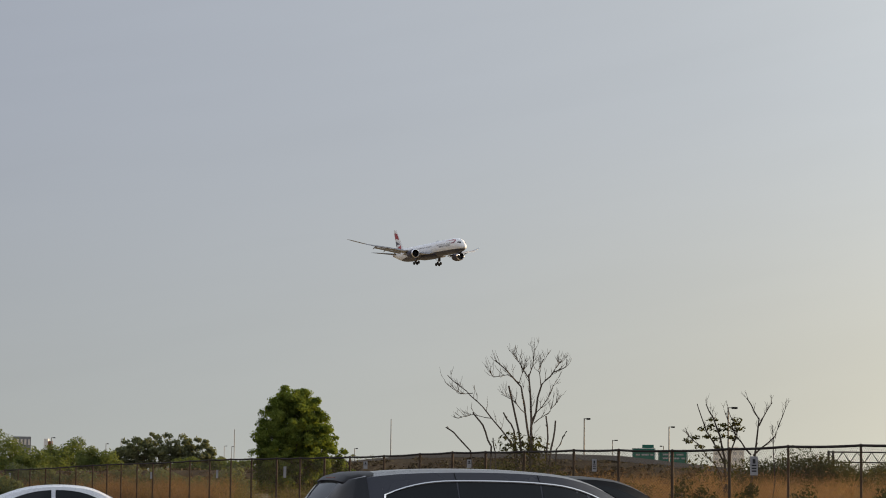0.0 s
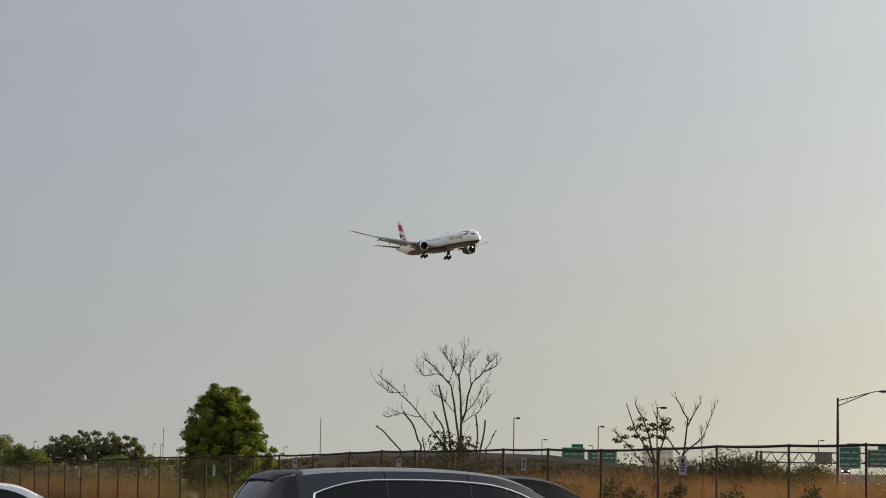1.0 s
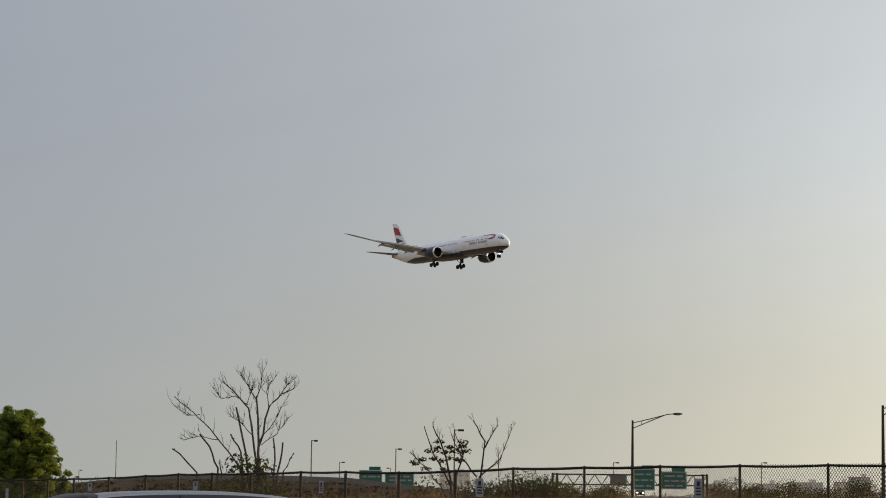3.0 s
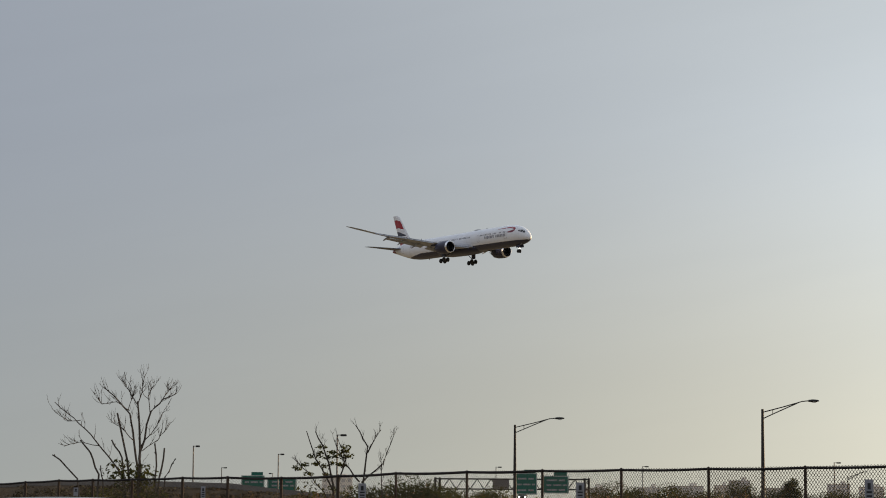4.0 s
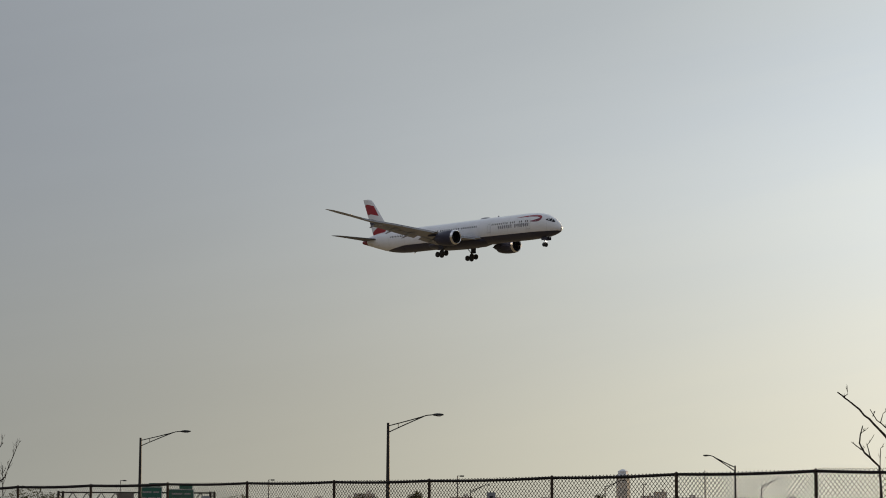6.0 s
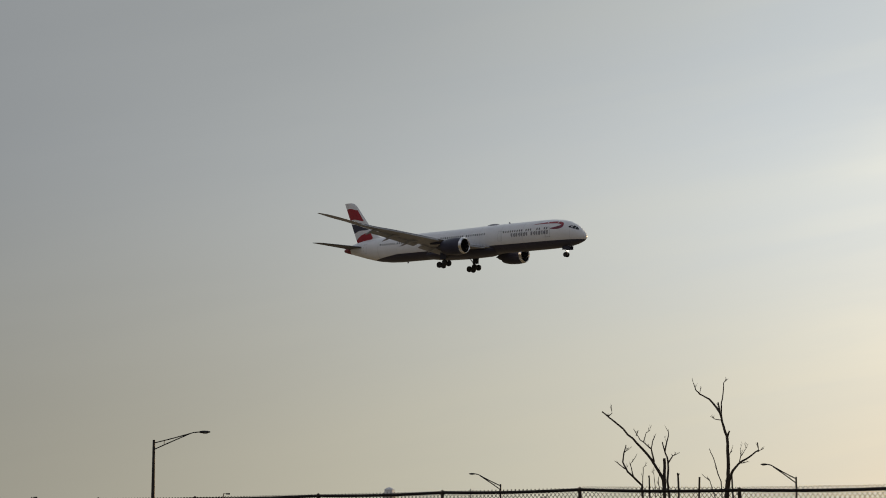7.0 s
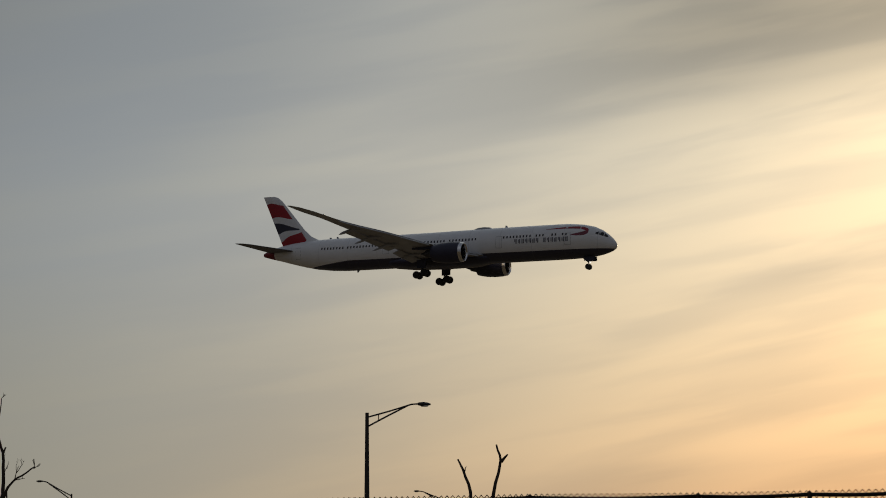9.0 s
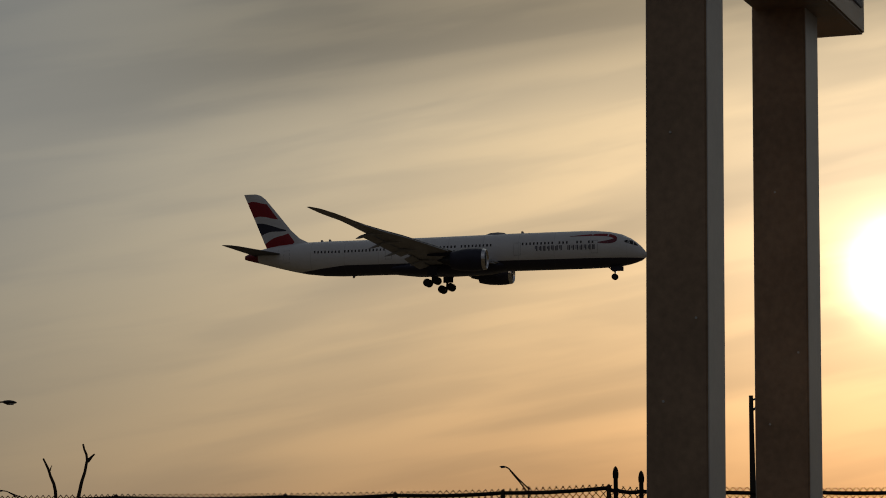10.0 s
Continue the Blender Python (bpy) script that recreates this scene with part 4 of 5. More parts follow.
# ---- overhead sign gantry and road signs ----
def green_sign(parent, az0, az1, el0, el1, d, tab=True):
    """A green panel with a white border and bars for its lettering."""
    mid = (az0 + az1) / 2
    w, z1, z0 = radians(az1 - az0) * d, 1.6 + d * math.tan(radians(el1)), 1.6 + d * math.tan(radians(el0))
    c = at(mid, d - 0.6, (z0 + z1) / 2)
    turn = Matrix.Translation(c) @ pose(0, 0, 0, 0, 0, -mid)
    sign = thing("road_sign", "large green overhead highway sign with pale lettering bars", "road sign", turn, "green highway signs")
    h = z1 - z0
    bm = bmesh.new()
    box(bm, (0, 0, 0), (w, 0.08, h), bevel=0.02)
    panel = part("panel", bm, "sign_green", sign)
    for x, z, bw, bh in ((0, h * 0.47, w * 0.95, 0.07), (0, -h * 0.47, w * 0.95, 0.07), (-w * 0.475, 0, 0.07, h * 0.94), (w * 0.475, 0, 0.07, h * 0.94)):
        bm = bmesh.new()
        box(bm, (x, -0.05, z), (bw, 0.015, bh))
        part("border", bm, "sign_white", sign)
    rows = 3 if h > 3 else 2
    for k in range(rows):
        z = h * (0.24 - 0.27 * k)
        x, words = -w * 0.36, (0.20, 0.34, 0.14) if k % 2 else (0.42, 0.26)
        for ww in words:
            bm = bmesh.new()
            box(bm, (x + w * ww / 2, -0.05, z), (w * ww * 0.92, 0.015, 0.30))
            part("lettering_bar", bm, "sign_grey", sign)
            x += w * (ww + 0.05)
    if tab:
        bm = bmesh.new()
        box(bm, (w * 0.18, 0, h * 0.5 + 0.32), (w * 0.5, 0.08, 0.62), bevel=0.02)
        part("exit_tab", bm, "sign_green", sign)
    return sign


def make_gantry():
    d = 430
    gantry = thing("sign_gantry", "dark steel lattice gantry spanning the highway", "gantry")
    zt, zb = 6.95, 5.1
    a0, a1 = 9.38, 13.12
    steps = 22
    for z, off in ((zt, 0), (zb, 0), (zt, 1.3), (zb, 1.3)):
        bm = bmesh.new()
        tube(bm, [at(a0, d + off, z), at(a1, d + off, z)], 0.14, 6)
        part("chord", bm, "truss", gantry)
    for k in range(steps):
        u, v = a0 + (a1 - a0) * k / steps, a0 + (a1 - a0) * (k + 1) / steps
        bm = bmesh.new()
        p, q = (zb, zt) if k % 2 else (zt, zb)
        tube(bm, [at(u, d, p), at(v, d, q)], 0.085, 5)
        part("brace", bm, "truss", gantry)
    for az in (a0, a0 + 0.11, a1 - 0.10, a1):
        bm = bmesh.new()
        tube(bm, [at(az, d + 0.6, -1), at(az, d + 0.6, zt + 0.25)], 0.22, 8)
        part("leg", bm, "truss", gantry, smooth=True)
    for k in range(5):
        for a, s in ((a0, 1), (a1, -1)):
            bm = bmesh.new()
            tube(bm, [at(a, d + 0.6, k * 1.2), at(a + s * 0.11, d + 0.6, k * 1.2 + 1.2)], 0.06, 5)
            part("brace", bm, "truss", gantry)
    bm = bmesh.new()
    box(bm, (0, 0, 0), (radians(0.40) * d, 0.1, 1.7), bevel=0.02)
    panel = part("sign_panel", bm, "sign_back", gantry, "dull panel seen from behind")
    panel.matrix_basis = Matrix.Translation(at(10.98, d - 0.4, 6.0)) @ pose(0, 0, 0, 0, 0, -10.98)


make_gantry()
green_sign(None, 11.30, 11.86, 0.34, 0.86, 430)
green_sign(None, 12.00, 12.63, 0.37, 0.80, 430)
green_sign(None, 4.66, 5.22, 0.46, 0.76, 432)
green_sign(None, 5.29, 6.00, 0.36, 0.70, 434, False)
for az in (4.75, 5.15, 5.42, 5.9):
    bm = bmesh.new()
    tube(bm, [(0, 0, -1), (0, 0, 5.5)], 0.15, 8)
    p = tagged(part("sign_post", bm, "truss", smooth=True), "dark steel post behind the highway signs", "sign post", "sign posts")
    p.matrix_basis = Matrix.Translation(at(az, 433 + (az > 5.3) * 2.4, 0))


# ---- far skyline ----
def make_building(az0, az1, el, d, wall, storey=3.4, roof=True):
    w, h = radians(az1 - az0) * d, 1.6 + d * math.tan(radians(el))
    mid = (az0 + az1) / 2
    house = thing("building", "distant flat-roofed skyline building with haze put into its colours", "building", Matrix.Translation(at(mid, d, -1.0)) @ pose(0, 0, 0, 0, 0, -mid), "buildings on the skyline")
    h += 1.0
    bm = bmesh.new()
    box(bm, (0, 9, h / 2), (w, 18, h), bevel=0.15)
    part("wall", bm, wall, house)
    bm = bmesh.new()
    floors, bays = max(int(h / storey) - 1, 1), max(int(w / 3.6), 5)
    for f in range(floors):
        for b in range(bays):
            box(bm, (w * ((b + 0.5) / bays - 0.5), -0.02, h - 1.6 - f * storey), (w / bays * 0.55, 0.12, storey * 0.48))
    part("windows", bm, "glass_far", house)["kind"] = "stuff"
    if roof:
        bm = bmesh.new()
        box(bm, (0, 9, h + 0.2), (w + 0.6, 18.6, 0.4), bevel=0.1)
        top = part("roof", bm, "wall_far", house)
        bm = bmesh.new()
        box(bm, (w * 0.2, 8, h + 1.4), (w * 0.22, 5, 2.2), bevel=0.1)
        part("plant_room", bm, "brick_far", top)


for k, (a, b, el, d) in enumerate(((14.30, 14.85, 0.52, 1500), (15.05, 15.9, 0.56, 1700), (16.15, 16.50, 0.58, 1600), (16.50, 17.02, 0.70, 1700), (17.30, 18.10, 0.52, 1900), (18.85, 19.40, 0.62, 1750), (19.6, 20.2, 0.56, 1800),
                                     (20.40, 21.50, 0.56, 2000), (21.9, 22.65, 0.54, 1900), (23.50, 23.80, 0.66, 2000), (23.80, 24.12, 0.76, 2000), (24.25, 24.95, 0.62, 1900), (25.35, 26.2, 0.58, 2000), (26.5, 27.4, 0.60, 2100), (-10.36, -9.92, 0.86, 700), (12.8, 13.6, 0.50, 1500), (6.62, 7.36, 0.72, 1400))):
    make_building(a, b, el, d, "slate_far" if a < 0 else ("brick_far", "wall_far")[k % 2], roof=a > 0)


def make_tower():
    d, h = 1900, 40.5
    tower = thing("tower", "tall tower with haze put into its wall colour and a white pointed roof", "tower", Matrix.Translation(at(23.06, d, 0)) @ pose(0, 0, 0, 0, 0, -23.06 + 12))
    bm = bmesh.new()
    loft(bm, [[Vector((math.cos(a) * r, math.sin(a) * r, z)) for a in (k * math.pi / 4 + math.pi / 8 for k in range(8))] for r, z in ((5.7, -1), (5.7, h - 3), (6.0, h - 2.6), (6.0, h - 0.6))])
    # shaft and windows use the colours paled for haze
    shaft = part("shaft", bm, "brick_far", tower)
    for k in range(8):
        for f in range(9):
            if f % 2 == k % 2:
                bm = bmesh.new()
                a = k * math.pi / 4
                box(bm, (math.cos(a) * 5.27, math.sin(a) * 5.27, 6 + f * 3.6), (0.12, 1.1, 1.8), Euler((0, 0, a)).to_matrix())
                part("window", bm, "glass_far", shaft)
    bm = bmesh.new()
    loft(bm, [[Vector((math.cos(a) * r, math.sin(a) * r, z)) for a in (k * math.pi / 4 + math.pi / 8 for k in range(8))] for r, z in ((6.2, h - 0.6), (6.1, h), (4.2, h + 0.4), (4.1, h + 2.6), (4.4, h + 2.8), (2.2, h + 4.2), (0.3, h + 4.8))])
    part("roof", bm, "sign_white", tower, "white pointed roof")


make_tower()


def make_stack():
    stack = thing("chimney", "short white and rust banded chimney among the trees", "chimney", Matrix.Translation(at(-9.55, 620, 0)))
    for k, (m, x) in enumerate((("sign_white", 0.0), ("reed", 0.9))):
        bm = bmesh.new()
        tube(bm, [(x, 0, -1), (x, 0, 10.4 - k * 0.6)], [0.8, 0.7], 12)
        part("flue", bm, m, stack, smooth=True)


make_stack()


# ---- lit vehicles far off on the viaduct ----
def make_far_car(az, d, z, heading):
    car = thing("car", "small distant car with lit headlights on the viaduct", "car", Matrix.Translation(at(az, d, z)) @ pose(0, 0, 0, 0, 0, heading), "cars on the viaduct")
    bm = bmesh.new()
    loft(bm, [[Vector((x * w, y, zz)) for x, zz in ((-1, 0.25), (1, 0.25), (1, 0.75), (0.75, hh), (-0.75, hh), (-1, 0.75))] for y, w, hh in ((-2.2, 0.8, 0.85), (-1.9, 0.88, 1.0), (-1.2, 0.9, 1.42), (0.3, 0.9, 1.45), (1.0, 0.9, 1.0), (2.1, 0.85, 0.8))])
    part("body", bm, "car_black", car, smooth=True)
    for x in (-0.6, 0.6):
        bm = bmesh.new()
        box(bm, (x, 2.14, 0.68), (0.34, 0.1, 0.22), bevel=0.03)
        part("headlight", bm, "head_glow", car)
        for y in (-1.4, 1.35):
            bm = bmesh.new()
            wheel_mesh(bm, (x * 1.35, y, 0.32), 0.32, 0.2, sides=12)
            part("wheel", bm, "rubber", car, smooth=True)


for az, z in ((11.50, 3.18), (14.05, 3.18)):
    make_far_car(az, 455 + 10 * math.sin(radians(az * 3)), z, 180 - az)

# ---- plants ----
def leaf_cloud(bm, centre, size, count, leaf, rng, flat=0.0):
    """Small bent leaf blades scattered in an uneven blob."""
    for _ in range(count):
        v = Vector((rng.gauss(0, 1), rng.gauss(0, 1), rng.gauss(0, 1))).normalized()
        r = rng.random() ** 0.36
        p = Vector(centre) + Vector((v.x * size[0], v.y * size[1], v.z * size[2])) * r
        n = (v + Vector((rng.uniform(-1, 1), rng.uniform(-1, 1), rng.uniform(-0.6, 1.0)))).normalized()
        u = n.orthogonal().normalized()
        u.rotate(Matrix.Rotation(rng.uniform(0, 6.28), 3, n))
        w = n.cross(u)
        s = leaf * rng.uniform(0.6, 1.3)
        a, b, c, d = p - u * s, p - w * s * 0.45, p + u * s - n * s * 0.3, p + w * s * 0.45
        bm.faces.new([bm.verts.new(q) for q in (a, b, c, d)])


def limb(bm, pts, r0, r1, rng, bend=0.03):
    """A tapered, slightly crooked limb."""
    line = []
    pts = [Vector(p) for p in pts]
    for a, b in zip(pts, pts[1:]):
        for k in range(3):
            j = (b - a).length * bend
            line.append(a.lerp(b, k / 3) + (Vector((rng.uniform(-j, j), rng.uniform(-j, j), rng.uniform(-j, j))) if line else Vector()))
    line.append(pts[-1])
    n = len(line) - 1
    tube(bm, line, [r0 + (r1 - r0) * (k / n) ** 0.8 for k in range(n + 1)], 6)
    return line


def twigs(bm, line, start, count, length, r, rng, depth=1, spread=0.95):
    """Fine shoots that leave a limb and turn upwards."""
    n = len(line) - 1
    for _ in range(count):
        k = start + (1 - start) * rng.random()
        i = min(int(k * n), n - 1)
        p = line[i].lerp(line[i + 1], k * n - i)
        d = (line[i + 1] - line[i]).normalized()
        v = (d + Vector((rng.uniform(-1, 1), rng.uniform(-1, 1), rng.uniform(-0.2, 0.9))) * spread).normalized()
        q = length * rng.uniform(0.5, 1.1)
        end = p + v * q + Vector((0, 0, q * 0.22))
        sub = limb(bm, (p, p + v * q * 0.5, end), r, r * 0.45, rng, 0.05)
        if depth > 0:
            twigs(bm, sub, 0.35, 2, length * 0.6, r * 0.7, rng, depth - 1, spread)


def bare_tree(name, az, d, unit, limbs, label, seed, twig=(4, 0.5, 0.006), leaves=(), material="bark", leaf="leaf_dull", slim=1.0, stubs=(), sink=0.0):
    """A bare, many-stemmed tree; limbs are (thickness, points across and up in hundredths of its scale)."""
    rng = random.Random(seed)
    tree = thing(name, label, "tree", Matrix.Translation(at(az, d, -sink)) @ pose(0, 0, 0, 0, 0, -az))
    for k, (r, *pts) in enumerate(limbs + tuple(stubs)):
        bm = bmesh.new()
        y = rng.uniform(-0.35, 0.35)
        line = [Vector((x * unit, y * min(1, 0.3 + i), 1.6 + h * unit)) for i, (x, h) in enumerate(pts)]
        stub = k >= len(limbs)
        made = limb(bm, line, r * slim, r * slim * (0.7 if stub else 0.36), rng)
        if stub:
            # a knobby broken end with a short side spur
            d = (made[-1] - made[-2]).normalized()
            tube(bm, [made[-2], made[-2] + (d + Vector((rng.uniform(-0.8, 0.8), 0, 0.1))).normalized() * 5 * unit], [r * slim * 0.6, r * slim * 0.3], 5)
        elif twig[0]:
            twigs(bm, made, 0.24, twig[0], twig[1], twig[2], rng)
        part("trunk" if k == 0 else "limb", bm, material, tree, smooth=True)
    if leaves:
        bm = bmesh.new()
        for x, h, sx, sz, count, size in leaves:
            leaf_cloud(bm, (x * unit, 0, 1.6 + h * unit), (sx * unit, sx * unit, sz * unit), count, size, rng)
        part("foliage", bm, leaf, tree)["kind"] = "stuff"
    return tree


U = 1 / 4136
bare_tree("bare_tree", 2.15, 82, 82 * U, (
    (0.085, (0, -90), (3, 60), (3, 100), (-2, 186)), (0.05, (2, 40), (-6, 118), (-15, 165), (-45, 198), (-62, 212)), (0.045, (3, 95), (22, 168), (42, 190), (64, 200)),
    (0.022, (-2, 180), (-18, 206), (-28, 222)), (0.024, (-2, 180), (6, 204), (9, 230)), (0.022, (5, 108), (30, 142), (46, 174)), (0.018, (8, 100), (34, 120), (48, 138)), (0.018, (-6, 116), (-30, 140), (-50, 150)), (0.016, (-18, 172), (-8, 204)), (0.020, (20, 166), (16, 196), (24, 214)),
    (0.040, (-12, -90), (-25, 55), (-51, 90), (-82, 129), (-113, 157), (-146, 184)), (0.018, (-66, 108), (-100, 114), (-128, 106)), (0.02, (-16, 170), (-38, 184), (-64, 180), (-70, 192)), (0.016, (-100, 152), (-120, 150), (-142, 164)), (0.016, (40, 188), (54, 210))),
    "leafless many-stemmed grey tree with a green bush at its foot", 3, (9, 0.40, 0.011), ((-24, 62, 40, 24, 210, 0.085), (12, 56, 30, 22, 150, 0.085), (-5, 14, 62, 36, 620, 0.09), (36, -10, 44, 36, 380, 0.09)),
    stubs=((0.050, (-6, -90), (-17, 81), (-37, 166)), (0.040, (-14, -90), (-27, 88), (-46, 119)), (0.042, (26, -90), (32, 53), (29, 113)), (0.046, (34, -90), (38, 53), (46, 105)), (0.036, (40, -90), (48, 54), (66, 87)),
           (0.042, (-60, -90), (-67, 58), (-82, 96), (-100, 118)), (0.036, (-85, -90), (-105, 51), (-134, 83), (-148, 92)), (0.03, (-55, -90), (-60, 48), (-64, 74))), sink=0.07)
bare_tree("sapling", 7.07, 68, 66.5 * U, (
    (0.05, (0, -105), (-12, 40), (-28, 100), (-46, 136)), (0.04, (-6, -105), (-12, 30), (-45, 85), (-62, 136)), (0.03, (-10, -105), (-20, 10), (-55, 60), (-87, 90)),
    (0.045, (14, -105), (40, 46), (48, 110), (26, 147)), (0.03, (38, 45), (75, 80), (96, 132)), (0.025, (48, 98), (72, 140)), (0.025, (72, -105), (73, 60), (72, 100)), (0.03, (-4, 40), (10, 85), (-8, 130)), (0.03, (34, 46), (8, 80), (-12, 120))),
    "thin half-bare sapling with small dark leaf sprays", 8, (8, 0.24, 0.008), tuple((x, h, 9 + x % 5, 5, 34, 0.055) for x, h in ((-52, 92), (-40, 96), (-28, 90), (-16, 98), (-6, 92), (6, 100), (14, 92), (-66, 76), (-78, 70), (-44, 78), (-30, 74), (-12, 80), (2, 76), (-58, 60), (-24, 58), (8, 108), (-36, 108))) + ((-40, 20, 50, 40, 160, 0.07),), "bark_dark", slim=0.95)
bare_tree("bare_tree", 29.85, 52, 52 * U, (
    (0.045, (0, -125), (-9, 108), (-23, 136), (-46, 164), (-71, 189), (-96, 214), (-116, 229)), (0.012, (-104, 221), (-98, 225), (-99, 235)),
    (0.022, (-25, 140), (-30, 162), (-49, 178), (-60, 197)), (0.012, (-56, 186), (-52, 194)), (0.014, (-43, 174), (-38, 191), (-31, 195)), (0.016, (-30, 164), (-26, 180), (-21, 190)),
    (0.036, (6, -125), (-1, 106), (0, 141), (-7, 161), (-10, 175)), (0.020, (-6, 158), (1, 186), (0, 198)), (0.018, (1, 140), (8, 151), (20, 157)),
    (0.034, (-40, -125), (-47, 100), (-72, 124), (-80, 141), (-78, 156), (-74, 171)), (0.016, (-76, 128), (-94, 142)), (0.016, (-60, 112), (-66, 136), (-54, 154)), (0.012, (-78, 154), (-68, 164)),
    (0.016, (-40, -100), (-45, 106), (-44, 131), (-38, 134)), (0.014, (-20, 60), (-24, 106), (-26, 122)), (0.014, (-10, 60), (-18, 104), (-15, 124))),
    "dark leafless pruned tree with broken stems", 5, (2, 0.10, 0.007), (), "bark_dark",
    stubs=((0.050, (-6, -125), (-8, 106), (-7, 147)), (0.030, (16, -125), (17, 104), (16, 121)), (0.024, (-30, -125), (-33, 100), (-34, 116))))
bare_tree("bare_tree", 31.21, 52, 52 * U, (
    (0.060, (2, -125), (6, 106), (7, 146), (4, 186), (-3, 211), (-9, 231)), (0.026, (-8, 228), (-26, 251), (-43, 261), (-49, 268), (-53, 280)), (0.022, (-4, 216), (-5, 236), (-2, 256), (0, 278), (5, 284)),
    (0.014, (-4, 213), (-16, 214), (-24, 219)), (0.010, (-42, 260), (-41, 268)), (0.036, (4, 96), (14, 124), (24, 136), (44, 148), (59, 160), (57, 173)), (0.012, (58, 158), (65, 163)), (0.014, (26, 138), (43, 141)),
    (0.014, (25, 136), (28, 152), (27, 163)), (0.012, (28, 150), (39, 166)), (0.020, (-2, -100), (-7, 106), (-19, 146), (-26, 161)), (0.016, (-10, 60), (-26, 106), (-40, 119)), (0.012, (7, 148), (14, 166)), (0.028, (-4, 40), (2, 100), (5, 130))),
    "tall dark leafless tree with a lopped crown", 6, (2, 0.10, 0.007), (), "bark_dark",
    stubs=((0.024, (-8, 228), (-10, 245)), (0.030, (4, 180), (9, 194)), (0.034, (-40, -125), (-44, 114)), (0.030, (14, -125), (12, 120))))
bare_tree("bare_tree", 42.85, 46, 46 * U, (
    (0.055, (20, -140), (22, 112), (34, 172), (26, 200)), (0.04, (34, 170), (46, 182)), (0.05, (-18, -140), (-20, 118), (-32, 155), (-42, 174)), (0.02, (-31, 150), (-27, 162))),
    "two bare forked stems rising behind the fence", 9, (0, 0.1, 0.01), (), "bark_dark")


def leafy_tree(name, az, d, width, height, label, material, seed, leaves=2600, size=0.16, lift=0.18, lobes=16, group="", clumps=0, clump=0.3):
    """A trunk with limbs and a crown of many leaf blades in uneven lobes."""
    rng = random.Random(seed)
    tree = thing(name, label, "tree", Matrix.Translation(at(az, d, -0.35)) @ pose(0, 0, 0, 0, 0, rng.uniform(0, 360)), group)
    bm = bmesh.new()
    limb(bm, ((0, 0, -0.4), (0.05, 0, height * 0.3), (0, 0.1, height * 0.75)), height * 0.028, height * 0.008, rng)
    part("trunk", bm, "bark", tree, smooth=True)
    tips = []
    for k in range(lobes):
        a, u = k * 2.4 + rng.uniform(-0.3, 0.3), (k + 0.5) / lobes
        z = height * (lift + ((0.92 if lobes > 40 else 0.86) - lift) * u)
        r = width * 0.5 * (0.78 if u < 0.2 else 1.0) * (1 - 0.96 * (max(u - 0.22, 0) / 0.80) ** 2.9 if lobes > 40 else math.sqrt(max(0.04, 1 - (max(u - 0.22, 0) / 0.80) ** 2))) * (0.78 if lobes > 40 else 0.66)
        tips.append(Vector((math.cos(a) * r, math.sin(a) * r, z)))
        if k % 2 == 0:
            bm = bmesh.new()
            limb(bm, ((0, 0, z * 0.6), Vector((0, 0, z * 0.62)).lerp(tips[-1], 0.5), tips[-1]), height * 0.010, height * 0.003, rng)
            part("limb", bm, "bark", tree, smooth=True)
    bm = bmesh.new()
    for p in tips:
        s = width * rng.uniform(0.17, 0.25) * (0.72 if lobes > 40 else 1.0)
        if clumps:
            # small dense clumps round each lobe, with gaps between them
            for _ in range(clumps):
                v = Vector((rng.gauss(0, 1), rng.gauss(0, 1), rng.gauss(0.2, 1))).normalized() * s * rng.uniform(0.75, 1.05)
                c = clump * rng.uniform(0.7, 1.3)
                leaf_cloud(bm, p + v, (c, c, c * 0.7), leaves // (lobes * clumps), size, rng)
        else:
            leaf_cloud(bm, p, (s, s, s * rng.uniform(0.75, 1.0) * min(1.3, height / width)), leaves // lobes, size, rng)
    leaf_cloud(bm, (0, 0, height * 0.5), (width * 0.3, width * 0.3, height * 0.34), leaves // (6 if clumps else 4), size, rng)
    part("crown", bm, material, tree)["kind"] = "stuff"
    return tree


leafy_tree("green_tree", -3.58, 150, 5.3, 7.50, "full rounded green tree with dense fresh leaves", "leaf", 11, 60000, 0.10, 0.07, 80, clumps=8, clump=0.36)
leafy_tree("shrub", -2.42, 150, 1.7, 4.0, "small green shrub beside the full green tree", "leaf", 12, 2200, 0.10, 0.1, 8, clumps=4, clump=0.26)
# lighter small trees at the far end of the fence, then a row of flat-topped dull ones
for k, (az, el, w, d) in enumerate(((-10.98, 1.18, 7.0, 340), (-10.40, 0.92, 7, 330), (-9.9, 0.62, 6.5, 300), (-9.35, 0.70, 6, 310), (-8.92, 0.92, 6.5, 340), (-8.5, 0.70, 5.5, 330), (-8.15, 0.58, 6, 330), (-6.2, 0.45, 7, 300), (-5.3, 0.42, 6, 300), (-4.9, 0.40, 5, 280))):
    leafy_tree("green_tree", az, d, w, 1.95 + d * math.tan(radians(el)), "small light green tree behind the fence", "leaf_light", 20 + k, 3200, 0.20, 0.08, 10, "trees at the far end of the fence")
